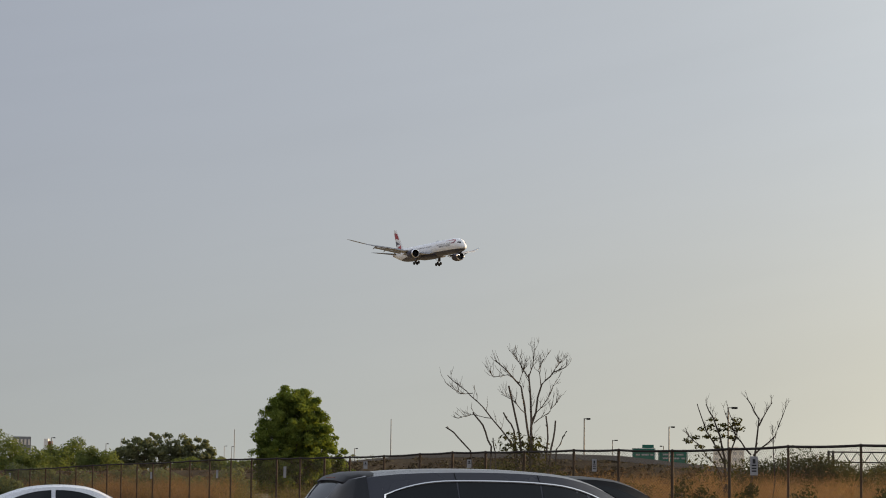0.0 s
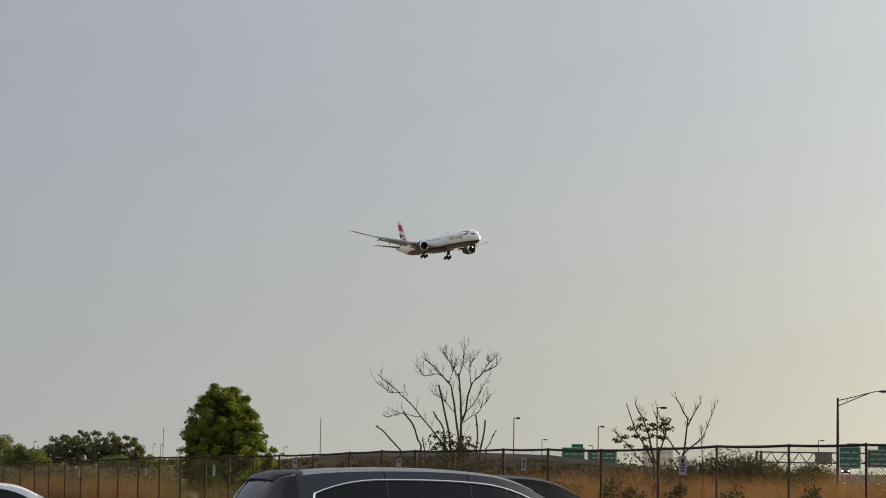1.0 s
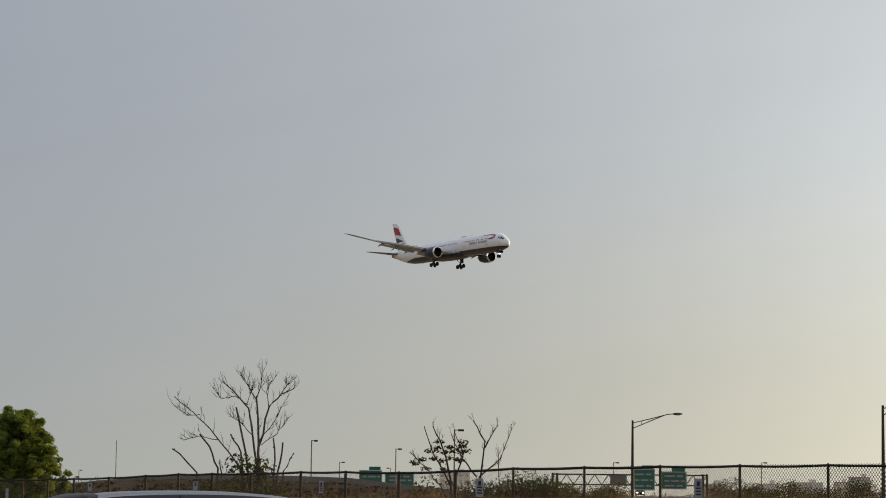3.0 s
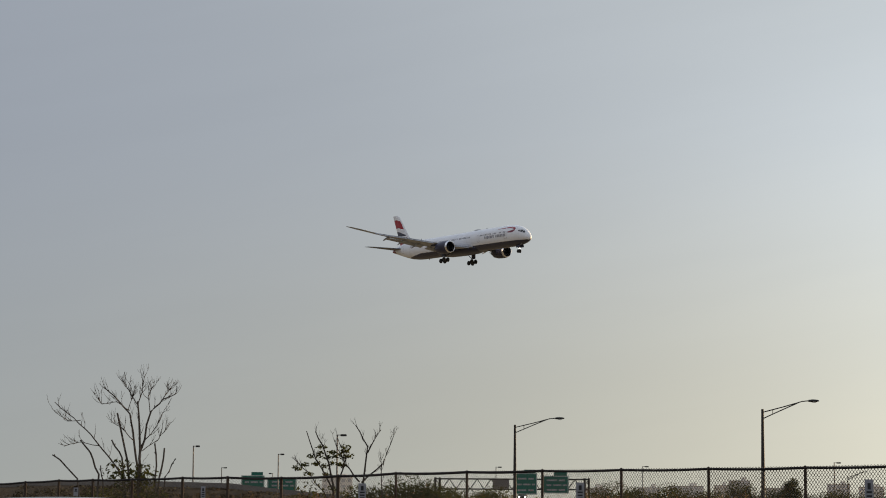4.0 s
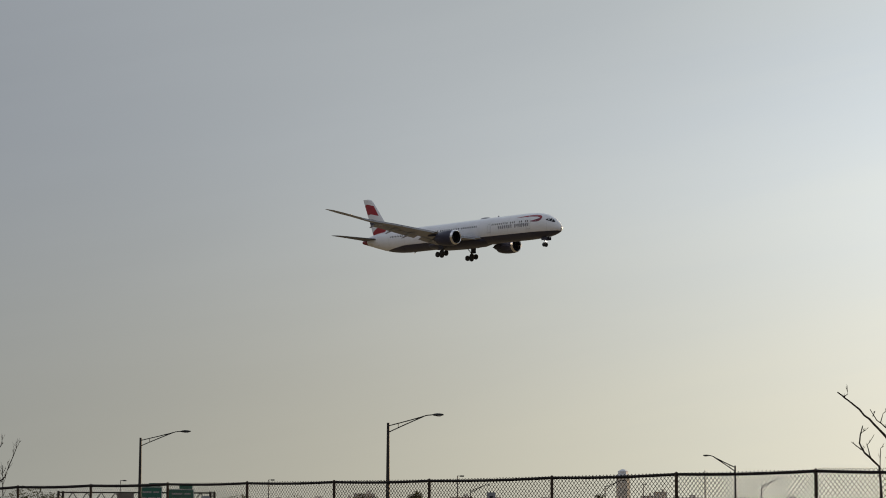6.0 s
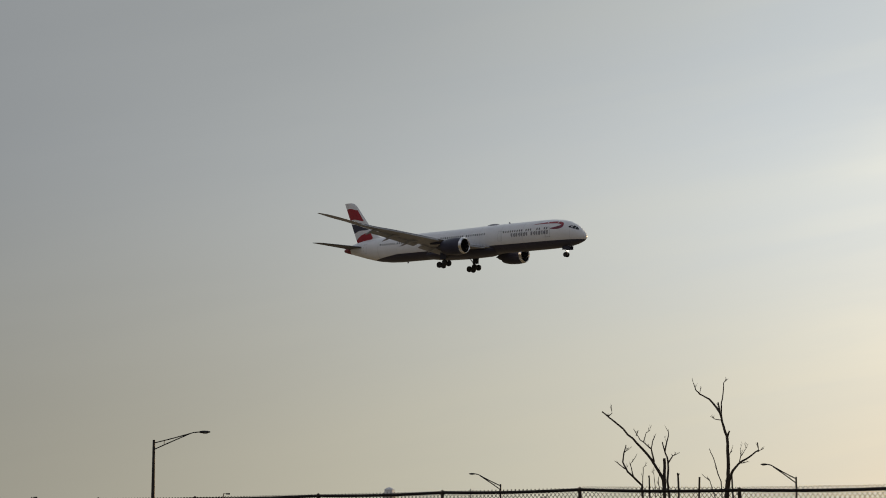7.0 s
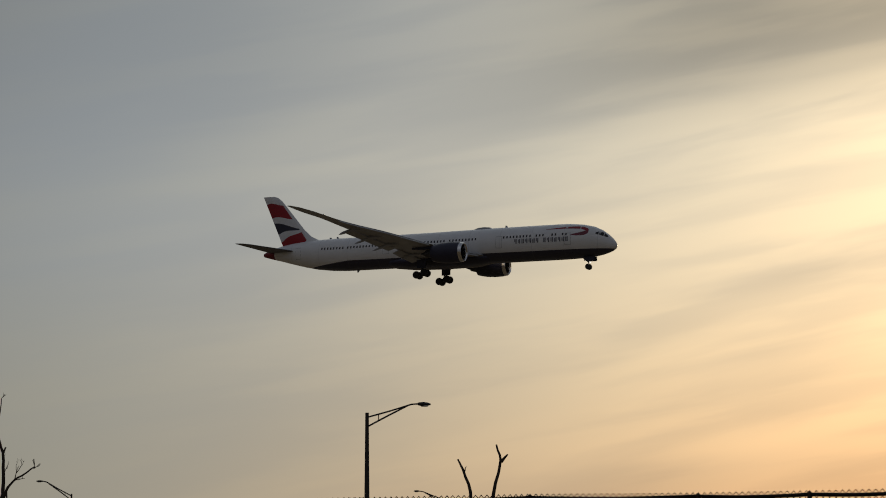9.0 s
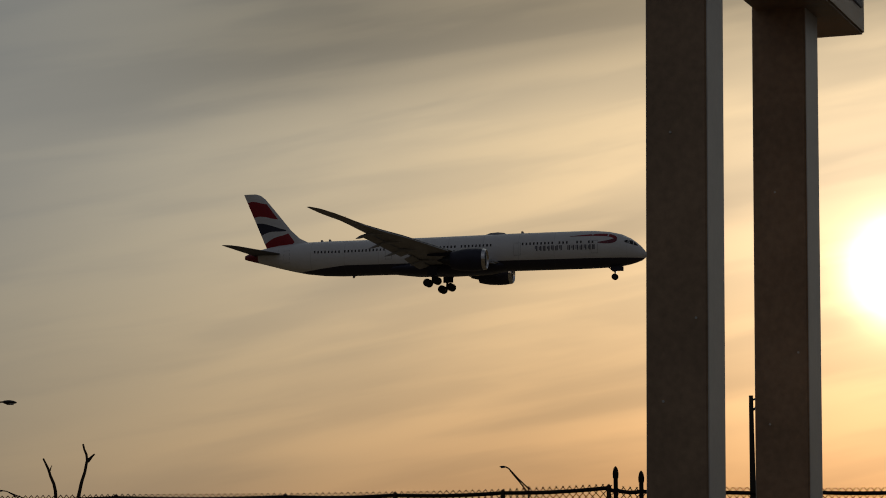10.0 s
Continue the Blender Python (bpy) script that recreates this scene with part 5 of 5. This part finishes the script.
for k, (az, el, w, d) in enumerate(((-7.75, 0.64, 7, 430), (-7.35, 0.92, 7.5, 430), (-6.85, 0.99, 7.5, 430), (-6.40, 0.98, 7, 430), (-5.95, 0.92, 6.5, 430), (-5.6, 0.60, 5, 430))):
    leafy_tree("street_tree", az, d, w, 1.95 + d * math.tan(radians(el)), "flat-topped dull olive tree in a row", "leaf_olive", 40 + k, 2600, 0.30, 0.42, 11, "row of flat-topped trees", clumps=4, clump=0.7)
# low olive shrubs before the far end of the embankment
for k in range(10):
    leafy_tree("shrub", -10.7 + 0.62 * k, 135 + 9 * (k % 3), 3.4, 1.95 + 0.22 * (k * 7 % 4), "low olive brown shrub among dry reeds", "leaf_olive", 140 + k, 1600, 0.11, 0.05, 9, "olive shrubs beyond the fence")
# dark shrubs in the reeds beyond the fence
for k, (az, el, w, d) in enumerate(((4.6, -0.30, 2.6, 90), (6.3, -0.2, 2.6, 90), (7.9, 0.46, 4.2, 150), (8.85, 0.60, 4.0, 150), (9.35, 0.45, 3.4, 150), (10.0, 0.34, 4, 170), (10.7, 0.42, 4, 200), (13.6, 0.50, 4, 200), (14.3, 0.45, 4.4, 210), (15.1, 0.5, 4.4, 220), (15.9, 0.40, 5, 230),
                                     (16.8, 0.60, 3.6, 240), (17.98, 0.74, 2.4, 240), (17.5, 0.42, 4, 240), (18.7, 0.36, 5, 240), (19.3, 0.40, 5, 250), (20.3, 0.36, 5, 250), (21.0, 0.4, 5, 260), (21.7, 0.42, 5, 260), (22.45, 0.66, 1.8, 260), (23.7, 0.42, 5, 260), (24.6, 0.45, 5, 260), (26, 0.5, 6, 270), (27.3, 0.46, 6, 270), (2.9, -0.1, 3.0, 100), (1.2, 0.2, 3.4, 100))):
    leafy_tree("shrub", az, d, w * 1.35, 2.3 + d * math.tan(radians(el)) * 1.07, "dark green shrub among dry reeds", "leaf_dull", 60 + k, 6000, 0.095, 0.05, 14, "shrubs beyond the fence")


for k, (az, d, w, h) in enumerate(((3.4, 72, 1.3, 1.75), (5.9, 66, 1.4, 1.8), (6.5, 62, 1.1, 1.6), (7.5, 60, 1.0, 1.75), (8.7, 60, 1.3, 1.65), (10.6, 56, 1.2, 1.7))):
    leafy_tree("shrub", az, d, w, h + 0.35, "thin dull green weed bush among the dry reeds", "leaf_dull", 200 + k, 700, 0.06, 0.1, 8, "weed bushes in the reeds")


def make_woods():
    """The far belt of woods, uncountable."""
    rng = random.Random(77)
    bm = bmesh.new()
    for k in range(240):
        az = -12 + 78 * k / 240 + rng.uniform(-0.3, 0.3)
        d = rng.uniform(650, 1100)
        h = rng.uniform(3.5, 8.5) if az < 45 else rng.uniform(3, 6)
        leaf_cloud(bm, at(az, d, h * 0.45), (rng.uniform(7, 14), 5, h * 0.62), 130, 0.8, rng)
    tagged(part("woods", bm, "leaf_far"), "far belt of low woods with haze put into the leaf colour", "woods", kind="stuff")


make_woods()


def make_reeds():
    """Dry reeds and tall grass filling the ground beyond the fence."""
    rng = random.Random(5)
    for name, mat, az0, az1, count, low, high in (("reeds", "reed", 2.0, 17.0, 52000, 0.8, 2.12), ("reeds", "reed", -11.5, -5.0, 16000, 0.8, 1.75), ("tall_grass", "reed_dull", -11.5, 30.0, 32000, 0.6, 1.5)):
        verts, faces = [], []
        for _ in range(count):
            az = rng.uniform(az0, az1)
            near = on_fence(az).length
            d = near + 4 + rng.random() ** 1.6 * (70 if az > -3 else 45)
            c = noise.noise((az * 1.3, d * 0.06, 3.1 if mat == "reed" else 9.0))
            if c < rng.uniform(-0.45, 0.2):
                continue
            p = at(az, d, -0.3)
            h = rng.uniform(low, high) * (0.84 + 0.55 * c + 0.32 * noise.noise((az * 9.0, d * 0.4, 0))) + 0.3
            w = rng.uniform(0.003, 0.008)
            lean = Vector((rng.gauss(0, 0.26), rng.gauss(0, 0.26), 0)) * h
            side = Vector((math.cos(radians(az)), -math.sin(radians(az)), 0)) * w
            k = len(verts)
            mid, tip = p + lean * 0.30 + Vector((0, 0, h * 0.62)), p + lean + Vector((0, 0, h * 0.94))
            verts += [p - side, p + side, mid + side * 0.7, mid - side * 0.7, tip]
            faces += [(k, k + 1, k + 2, k + 3), (k + 3, k + 2, k + 4)]
            # drooping blades and ragged seed heads on the upper half
            for _ in range(6):
                u = rng.uniform(0.35, 1.0)
                q = p.lerp(mid, u / 0.62) if u < 0.62 else mid.lerp(tip, (u - 0.62) / 0.38)
                a, fall = rng.uniform(0, 6.28), rng.uniform(-0.5, 0.9)
                reach = rng.uniform(0.05, 0.16) * (1.35 - 0.5 * u)
                v = Vector((math.cos(a), math.sin(a), fall)) * reach
                across = Vector((-math.sin(a), math.cos(a), rng.uniform(-0.8, 0.8))) * rng.uniform(0.006, 0.013)
                k = len(verts)
                verts += [q, q + v * 0.5 + across, q + v - Vector((0, 0, reach * 0.3)), q + v * 0.5 - across]
                faces.append((k, k + 1, k + 2, k + 3))
        me = bpy.data.meshes.new(name)
        me.from_pydata(verts, [], faces)
        me.materials.append(M[mat])
        tagged(new(name, me), "rust-brown dry reeds beyond the fence" if mat == "reed" else "dull olive tall grass beyond the fence", name.replace("_", " "), kind="stuff")


make_reeds()


def make_brush():
    """Dry brush covering the slope of the embankment."""
    rng = random.Random(15)
    bm = bmesh.new()
    line = ((-14, 330, 2.2), (-9, 300, 2.3), (-4.0, 262, 2.75), (-2.4, 250, 3.5), (-1.1, 240, 3.88), (0.3, 232, 4.08), (2.3, 222, 3.98), (4.4, 212, 3.7), (5.8, 206, 3.1), (7.2, 202, 2.6), (9.0, 200, 1.7))
    for _ in range(620):
        az, u = rng.uniform(-10.5, 8.5), rng.random()
        for a, b in zip(line, line[1:]):
            if a[0] <= az <= b[0]:
                k = (az - a[0]) / (b[0] - a[0])
                d, h = a[1] + (b[1] - a[1]) * k, a[2] + (b[2] - a[2]) * k
        s = rng.uniform(0.35, 0.9)
        leaf_cloud(bm, at(az, d - 2.5 - 10 * u, h * (0.86 - 0.58 * u) - 0.1), (s * 1.7, s, s * 0.55), 34, 0.22, rng)
    tagged(part("brush", bm, "brush"), "dry brown brush on the embankment slope", "brush", kind="stuff")


make_brush()

# ---- parked cars ----
def make_car(name, label, m, stations, paint, windows, chrome=False, spoiler=None, length=4.95, wheels=(0.95, 3.85), tyre=0.37, head=0.14):
    """A car with its rear at the origin and y ahead. Stations: y, half width, belt height, roof height, half width of the roof."""
    car = thing(name, label, "car", m)

    def section(y, w, zb, zr, wr):
        half = ((w * 0.86, 0.26), (w * 0.97, 0.36), (w, 0.62), (w * 0.985, zb - 0.06), (w * 0.95, zb), ((w * 0.95 + wr) / 2 + 0.02, (zb + zr - 0.1) / 2), (wr + 0.01, zr - 0.12), (wr * 0.93, zr - 0.045), (wr * 0.70, zr - 0.012), (0, zr))
        return [Vector((x, y, z)) for x, z in half] + [Vector((-x, y, z)) for x, z in half[-2::-1]]

    dense = []
    for a, b in zip(stations, stations[1:]):
        dense += [[p + (q - p) * k / 3 for p, q in zip(a, b)] for k in range(3)]
    dense.append(stations[-1])
    soft = []
    for i, r in enumerate(dense):
        near = dense[max(i - 1, 0):i + 2]
        soft.append([r[0]] + [(sum(q[c] for q in near) / len(near)) for c in range(1, 5)])

    def row(y):
        for a, b in zip(soft, soft[1:]):
            if y <= b[0]:
                k = (y - a[0]) / (b[0] - a[0])
                return [p + (q - p) * k for p, q in zip(a, b)]
        return soft[-1]

    bm = bmesh.new()
    loft(bm, [section(*r) for r in soft])
    body = part("body", bm, paint, car, smooth=True)

    def side_point(y, k, side, off):
        _, w, zb, zr, wr = row(y)
        lo, hi = (w * 0.95, zb + 0.03), (wr + 0.01, zr - head)
        if k > 0.5:
            q, (ax, az_), (bx, bz) = (k - 0.5) * 2, ((w * 0.95 + wr) / 2 + 0.02, (zb + zr - 0.1) / 2), hi
        else:
            q, (ax, az_), (bx, bz) = k * 2, lo, ((w * 0.95 + wr) / 2 + 0.02, (zb + zr - 0.1) / 2)
        return Vector((side * (ax + (bx - ax) * q + off), y, az_ + (bz - az_) * q))

    for side in (1, -1):
        for y0, y1, k0, k1 in windows:
            bm = bmesh.new()
            grid = []
            n = 6
            for i in range(n + 1):
                y = y0 + (y1 - y0) * i / n
                u = i / n
                top = k0 + (k1 - k0) * (1 - (1 - u) ** 2.2 if k1 > k0 else u ** 2.2)
                grid.append([bm.verts.new(side_point(y, top * j / 4, side, 0.012)) for j in range(5)])
            for a, b in zip(grid, grid[1:]):
                for j in range(4):
                    bm.faces.new((a[j], a[j + 1], b[j + 1], b[j]))
            part("side_window", bm, "glass", car, "dark tinted side window", smooth=True)
        if chrome:
            bm = bmesh.new()
            ya, yb = windows[0][0], windows[-1][1]
            line = [side_point(ya - 0.05, 0.30, side, 0.02)]
            for i in range(25):
                u = i / 24
                y = ya + (yb - ya) * u
                k = 0.72 + 0.28 * (1 - (1 - min(u / 0.28, 1)) ** 2.2) if u < 0.28 else 1.0 - 0.16 * max((u - 0.70) / 0.30, 0) ** 2.2
                line.append(side_point(y, k, side, 0.02))
            tube(bm, line, 0.013, 6)
            part("window_trim", bm, "chrome", car, "bright chrome strip round the side windows", smooth=True)
        if chrome:
            # door seams between window trim and gutter, and the black fin beside the rear glass
            for y in (windows[0][1] + 0.01, windows[1][1] + 0.01):
                _, w, zb, zr, wr = row(y)
                bm = bmesh.new()
                tube(bm, [side_point(y, 1.0, side, 0.004), (side * (wr + 0.008), y - 0.01, zr - 0.115), (side * (wr * 0.93 + 0.006), y - 0.015, zr - 0.05)], 0.006, 5)
                part("door_seam", bm, "trim", car)
            bm = bmesh.new()
            grid = []
            for y in (-0.05, 0.06, 0.16, 0.26, 0.36, 0.44):
                _, w, zb, zr, wr = row(y)
                line = ((w * 0.95 + 0.014, zb), ((w * 0.95 + wr) / 2 + 0.034, (zb + zr - 0.1) / 2), (wr + 0.024, zr - 0.115), (wr * 0.93 + 0.014, zr - 0.034), (wr * 0.70, zr + 0.002))
                grid.append([bm.verts.new((side * x, y, z)) for x, z in line])
            for a, b in zip(grid, grid[1:]):
                for j in range(4):
                    bm.faces.new((a[j], a[j + 1], b[j + 1], b[j]))
            part("rear_fin", bm, "gloss_black", car, "black fin between roof and rear window", smooth=True)
        for y in wheels:
            bm = bmesh.new()
            wheel_mesh(bm, (side * (stations[6][1] - 0.11), y, tyre), tyre, 0.24)
            wheel = part("wheel", bm, "rubber", car, smooth=True)
            bm = bmesh.new()
            tube(bm, [(side * (stations[6][1] - 0.05), y, tyre), (side * (stations[6][1] + 0.0), y, tyre)], [tyre * 0.66, tyre * 0.60], 14)
            part("rim", bm, "lip", wheel, smooth=True)
        bm = bmesh.new()
        y = length * 0.69
        _, w, zb, zr, wr = row(y)
        box(bm, (side * (w + 0.11), y, zb + 0.05), (0.2, 0.12, 0.16), bevel=0.04)
        part("wing_mirror", bm, paint, car, smooth=True)
        bm = bmesh.new()
        _, w, zb, zr, wr = row(stations[0][0] + 0.1)
        box(bm, (side * (w - 0.12), stations[0][0] + 0.07, zb - 0.12), (0.2, 0.12, 0.26), bevel=0.03)
        part("tail_light", bm, "red_lens", car, smooth=True)
    # rear and front glass
    for span in (spoiler[:2] if spoiler else (0.25, 0.9), (length * 0.665, length * 0.80)):
        bm = bmesh.new()
        grid = []
        for i in range(6):
            y = span[0] + (span[1] - span[0]) * i / 5
            _, w, zb, zr, wr = row(y)
            grid.append([bm.verts.new((wr * 0.84 * c, y, zr + 0.008 - 0.03 * c * c)) for c in (-1, -0.5, 0, 0.5, 1)])
        for a, b in zip(grid, grid[1:]):
            for j in range(4):
                bm.faces.new((a[j], a[j + 1], b[j + 1], b[j]))
        part("windscreen", bm, "glass", car, smooth=True)
    if spoiler:
        y, z, w = spoiler[2:]
        bm = bmesh.new()
        loft(bm, [[Vector((x, y + 0.06 + (dy - 0.06) * f, z - 0.04 + drop + (dz + 0.04) * f)) for dy, dz in ((-0.12, -0.13), (-0.16, -0.07), (-0.08, -0.01), (0.06, 0.025), (0.24, 0.035), (0.20, -0.05), (0.04, -0.15))]
                  for x, f, drop in ((-w * 1.04, 0.25, -0.07), (-w * 1.0, 0.7, -0.045), (-w * 0.88, 0.95, -0.02), (-w * 0.5, 1.0, -0.003), (0, 1.0, 0.0), (w * 0.5, 1.0, -0.003), (w * 0.88, 0.95, -0.02), (w * 1.0, 0.7, -0.045), (w * 1.04, 0.25, -0.07))])
        wing = part("spoiler", bm, "car_black", car, "gloss black roof spoiler over the rear window", smooth=True)
        bm = bmesh.new()
        box(bm, (0, y - 0.118, z - 0.05), (0.36, 0.02, 0.022))
        part("brake_light", bm, "red_lens", wing)
    return car


SUV = ((-0.16, 0.80, 0.80, 0.84, 0.60), (-0.10, 0.90, 0.98, 1.06, 0.66), (0.05, 0.95, 1.06, 1.40, 0.66), (0.24, 0.965, 1.07, 1.625, 0.665), (0.80, 0.98, 1.07, 1.695, 0.68), (1.50, 0.985, 1.06, 1.72, 0.69), (2.20, 0.985, 1.05, 1.715, 0.69),
       (2.75, 0.985, 1.04, 1.675, 0.68), (3.15, 0.98, 1.03, 1.575, 0.66), (3.55, 0.975, 1.02, 1.36, 0.66), (3.90, 0.97, 1.01, 1.10, 0.70), (4.50, 0.95, 0.96, 1.02, 0.70), (4.80, 0.88, 0.78, 0.86, 0.62), (4.93, 0.78, 0.60, 0.66, 0.5))
SUV = tuple((y, w, zb, zr - 0.018 * (zr > 1.3), wr) for y, w, zb, zr, wr in SUV)
make_car("suv", "dark grey sport utility car with chrome window trim, parked", Matrix.Translation(at(-3.1, 26.4, 0)) @ pose(0, 0, 0, 0, 0, -73),
         SUV, "car_grey", ((0.62, 1.455, 0.74, 1.0), (1.475, 2.44, 1.0, 1.0), (2.46, 3.40, 1.0, 0.84)), True, (-0.05, 0.22, 0.32, 1.626, 0.62))
SEDAN = ((0.0, 0.76, 0.76, 0.80, 0.55), (0.10, 0.86, 0.92, 0.99, 0.66), (0.55, 0.90, 0.96, 1.06, 0.68), (0.95, 0.91, 0.96, 1.22, 0.62), (1.40, 0.915, 0.95, 1.39, 0.58), (1.85, 0.915, 0.94, 1.455, 0.58), (2.35, 0.915, 0.93, 1.46, 0.58),
         (2.75, 0.915, 0.92, 1.41, 0.58), (3.15, 0.91, 0.91, 1.22, 0.62), (3.50, 0.90, 0.90, 1.00, 0.66), (4.10, 0.88, 0.84, 0.91, 0.66), (4.50, 0.82, 0.70, 0.76, 0.58), (4.66, 0.70, 0.56, 0.60, 0.48))
make_car("sedan", "silver-white sedan parked in the car park", Matrix.Translation(at(-11.9, 45.6, -0.08)) @ pose(0, 0, 0, 0, 0, -80),
         SEDAN, "car_white", ((1.05, 1.98, 0.72, 1.0), (2.06, 2.96, 1.0, 0.80)), False, None, 4.66, (0.95, 3.65), 0.33, 0.10)
TALL = tuple((y, w, zb + 0.10, zr + 0.13 * (zr > 1.05), wr) for y, w, zb, zr, wr in SEDAN)
make_car("hatchback", "black car parked beyond the grey one", Matrix.Translation(at(-0.75, 30.5, 0.05)) @ pose(0, 0, 0, 0, 0, -74),
         TALL, "car_black", ((1.05, 1.98, 0.72, 1.0), (2.06, 2.96, 1.0, 0.80)), False, None, 4.66, (0.95, 3.65), 0.33, 0.10)


# ---- sign pylon by the exit ----
def make_pylon():
    c1, c2 = at(57.78, 20.0, 0), at(60.26, 23.4, 0)
    u = (c2 - c1).normalized()
    turn = math.degrees(math.atan2(u.y, u.x))
    pylon = thing("sign_pylon", "brown steel sign pylon on two square columns", "sign", Matrix.Translation(c1) @ Matrix.Rotation(radians(0.75), 4, at(58.0, 1.0)) @ pose(0, 0, 0, 0, 0, turn))
    run, side, low = (c2 - c1).length, 0.532, 7.05
    for x in (0.0, run):
        bm = bmesh.new()
        box(bm, (x, 0, low / 2 + 0.1), (side, side, low + 0.6), bevel=0.012)
        column = part("column", bm, "column_dark", pylon, "square brown steel column")
        bm = bmesh.new()
        box(bm, (x, 0, 0.03), (side + 0.3, side + 0.3, 0.06), bevel=0.01)
        part("base_plate", bm, "column_dark", column)
        # added sheets put extra brightness into the colour of two column sides
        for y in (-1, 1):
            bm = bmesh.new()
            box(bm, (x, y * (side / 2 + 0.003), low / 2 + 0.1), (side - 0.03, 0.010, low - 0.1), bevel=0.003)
            part("side_sheet", bm, "column_pale", column, "added pale sheet that brightens the column's side")
        for y, z in ((0.12, 2.9), (-0.17, 3.6), (0.05, 5.2)):
            bm = bmesh.new()
            tube(bm, [(x - side / 2 - 0.006, y, z), (x - side / 2 + 0.01, y, z)], 0.012, 8)
            part("rivet", bm, "column_pale", column)
    bm = bmesh.new()
    box(bm, (run / 2 + 0.2, -0.16, low + 1.6), (run + side + 1.4, 0.80, 3.2), bevel=0.02)
    part("cabinet", bm, "column_dark", pylon, "large sign cabinet")
    for y in (-0.38, 0.38):
        bm = bmesh.new()
        box(bm, (run / 2 + 0.2, y * 1.066 - 0.16, low + 1.65), (run + side + 1.1, 0.02, 2.8), bevel=0.005)
        part("sign_face", bm, "sign_grey", pylon, "plain pale sign face")


make_pylon()


def motions():
    # seconds, place of the nose, heading clockwise from +y, pitch, bank
    flight = (
        (0.0, 8.42, 913.05, 92.60, 154.56, -0.27, -0.18), (0.5, 23.92, 876.64, 90.64, 154.62, -0.15, -0.20), (1.0, 37.92, 841.65, 88.64, 154.71, -0.06, -0.21), (1.5, 53.35, 806.44, 86.77, 154.72, -0.01, -0.18),
        (2.0, 69.21, 769.34, 84.56, 154.51, -0.04, -0.11), (2.5, 85.93, 732.62, 82.56, 154.27, -0.11, -0.18), (4.0, 130.47, 630.50, 77.23, 154.45, -0.24, 0.04), (4.5, 146.26, 596.44, 75.50, 154.70, -0.33, 0.05),
        (5.0, 162.43, 562.02, 73.38, 154.85, -0.57, -0.34), (5.5, 179.69, 527.67, 71.47, 154.91, -0.74, -0.69), (7.0, 223.21, 421.59, 64.82, 155.23, -0.69, -0.31), (7.5, 239.49, 386.68, 62.66, 155.24, -0.57, -0.66),
        (8.0, 255.62, 348.16, 60.39, 155.39, -0.52, -1.34), (8.5, 269.67, 309.04, 57.58, 155.89, -0.49, -1.44), (9.0, 286.43, 274.38, 55.49, 155.58, -0.40, -0.52), (9.5, 299.27, 241.05, 53.23, 155.73, -0.26, 0.04),
        (10.0, 314.36, 204.18, 50.82, 155.89, -0.29, 0.02),
    )
    walk(airliner, [(t, pose(x, y, z, e, b, -h)) for t, x, y, z, h, e, b in flight])


motions()
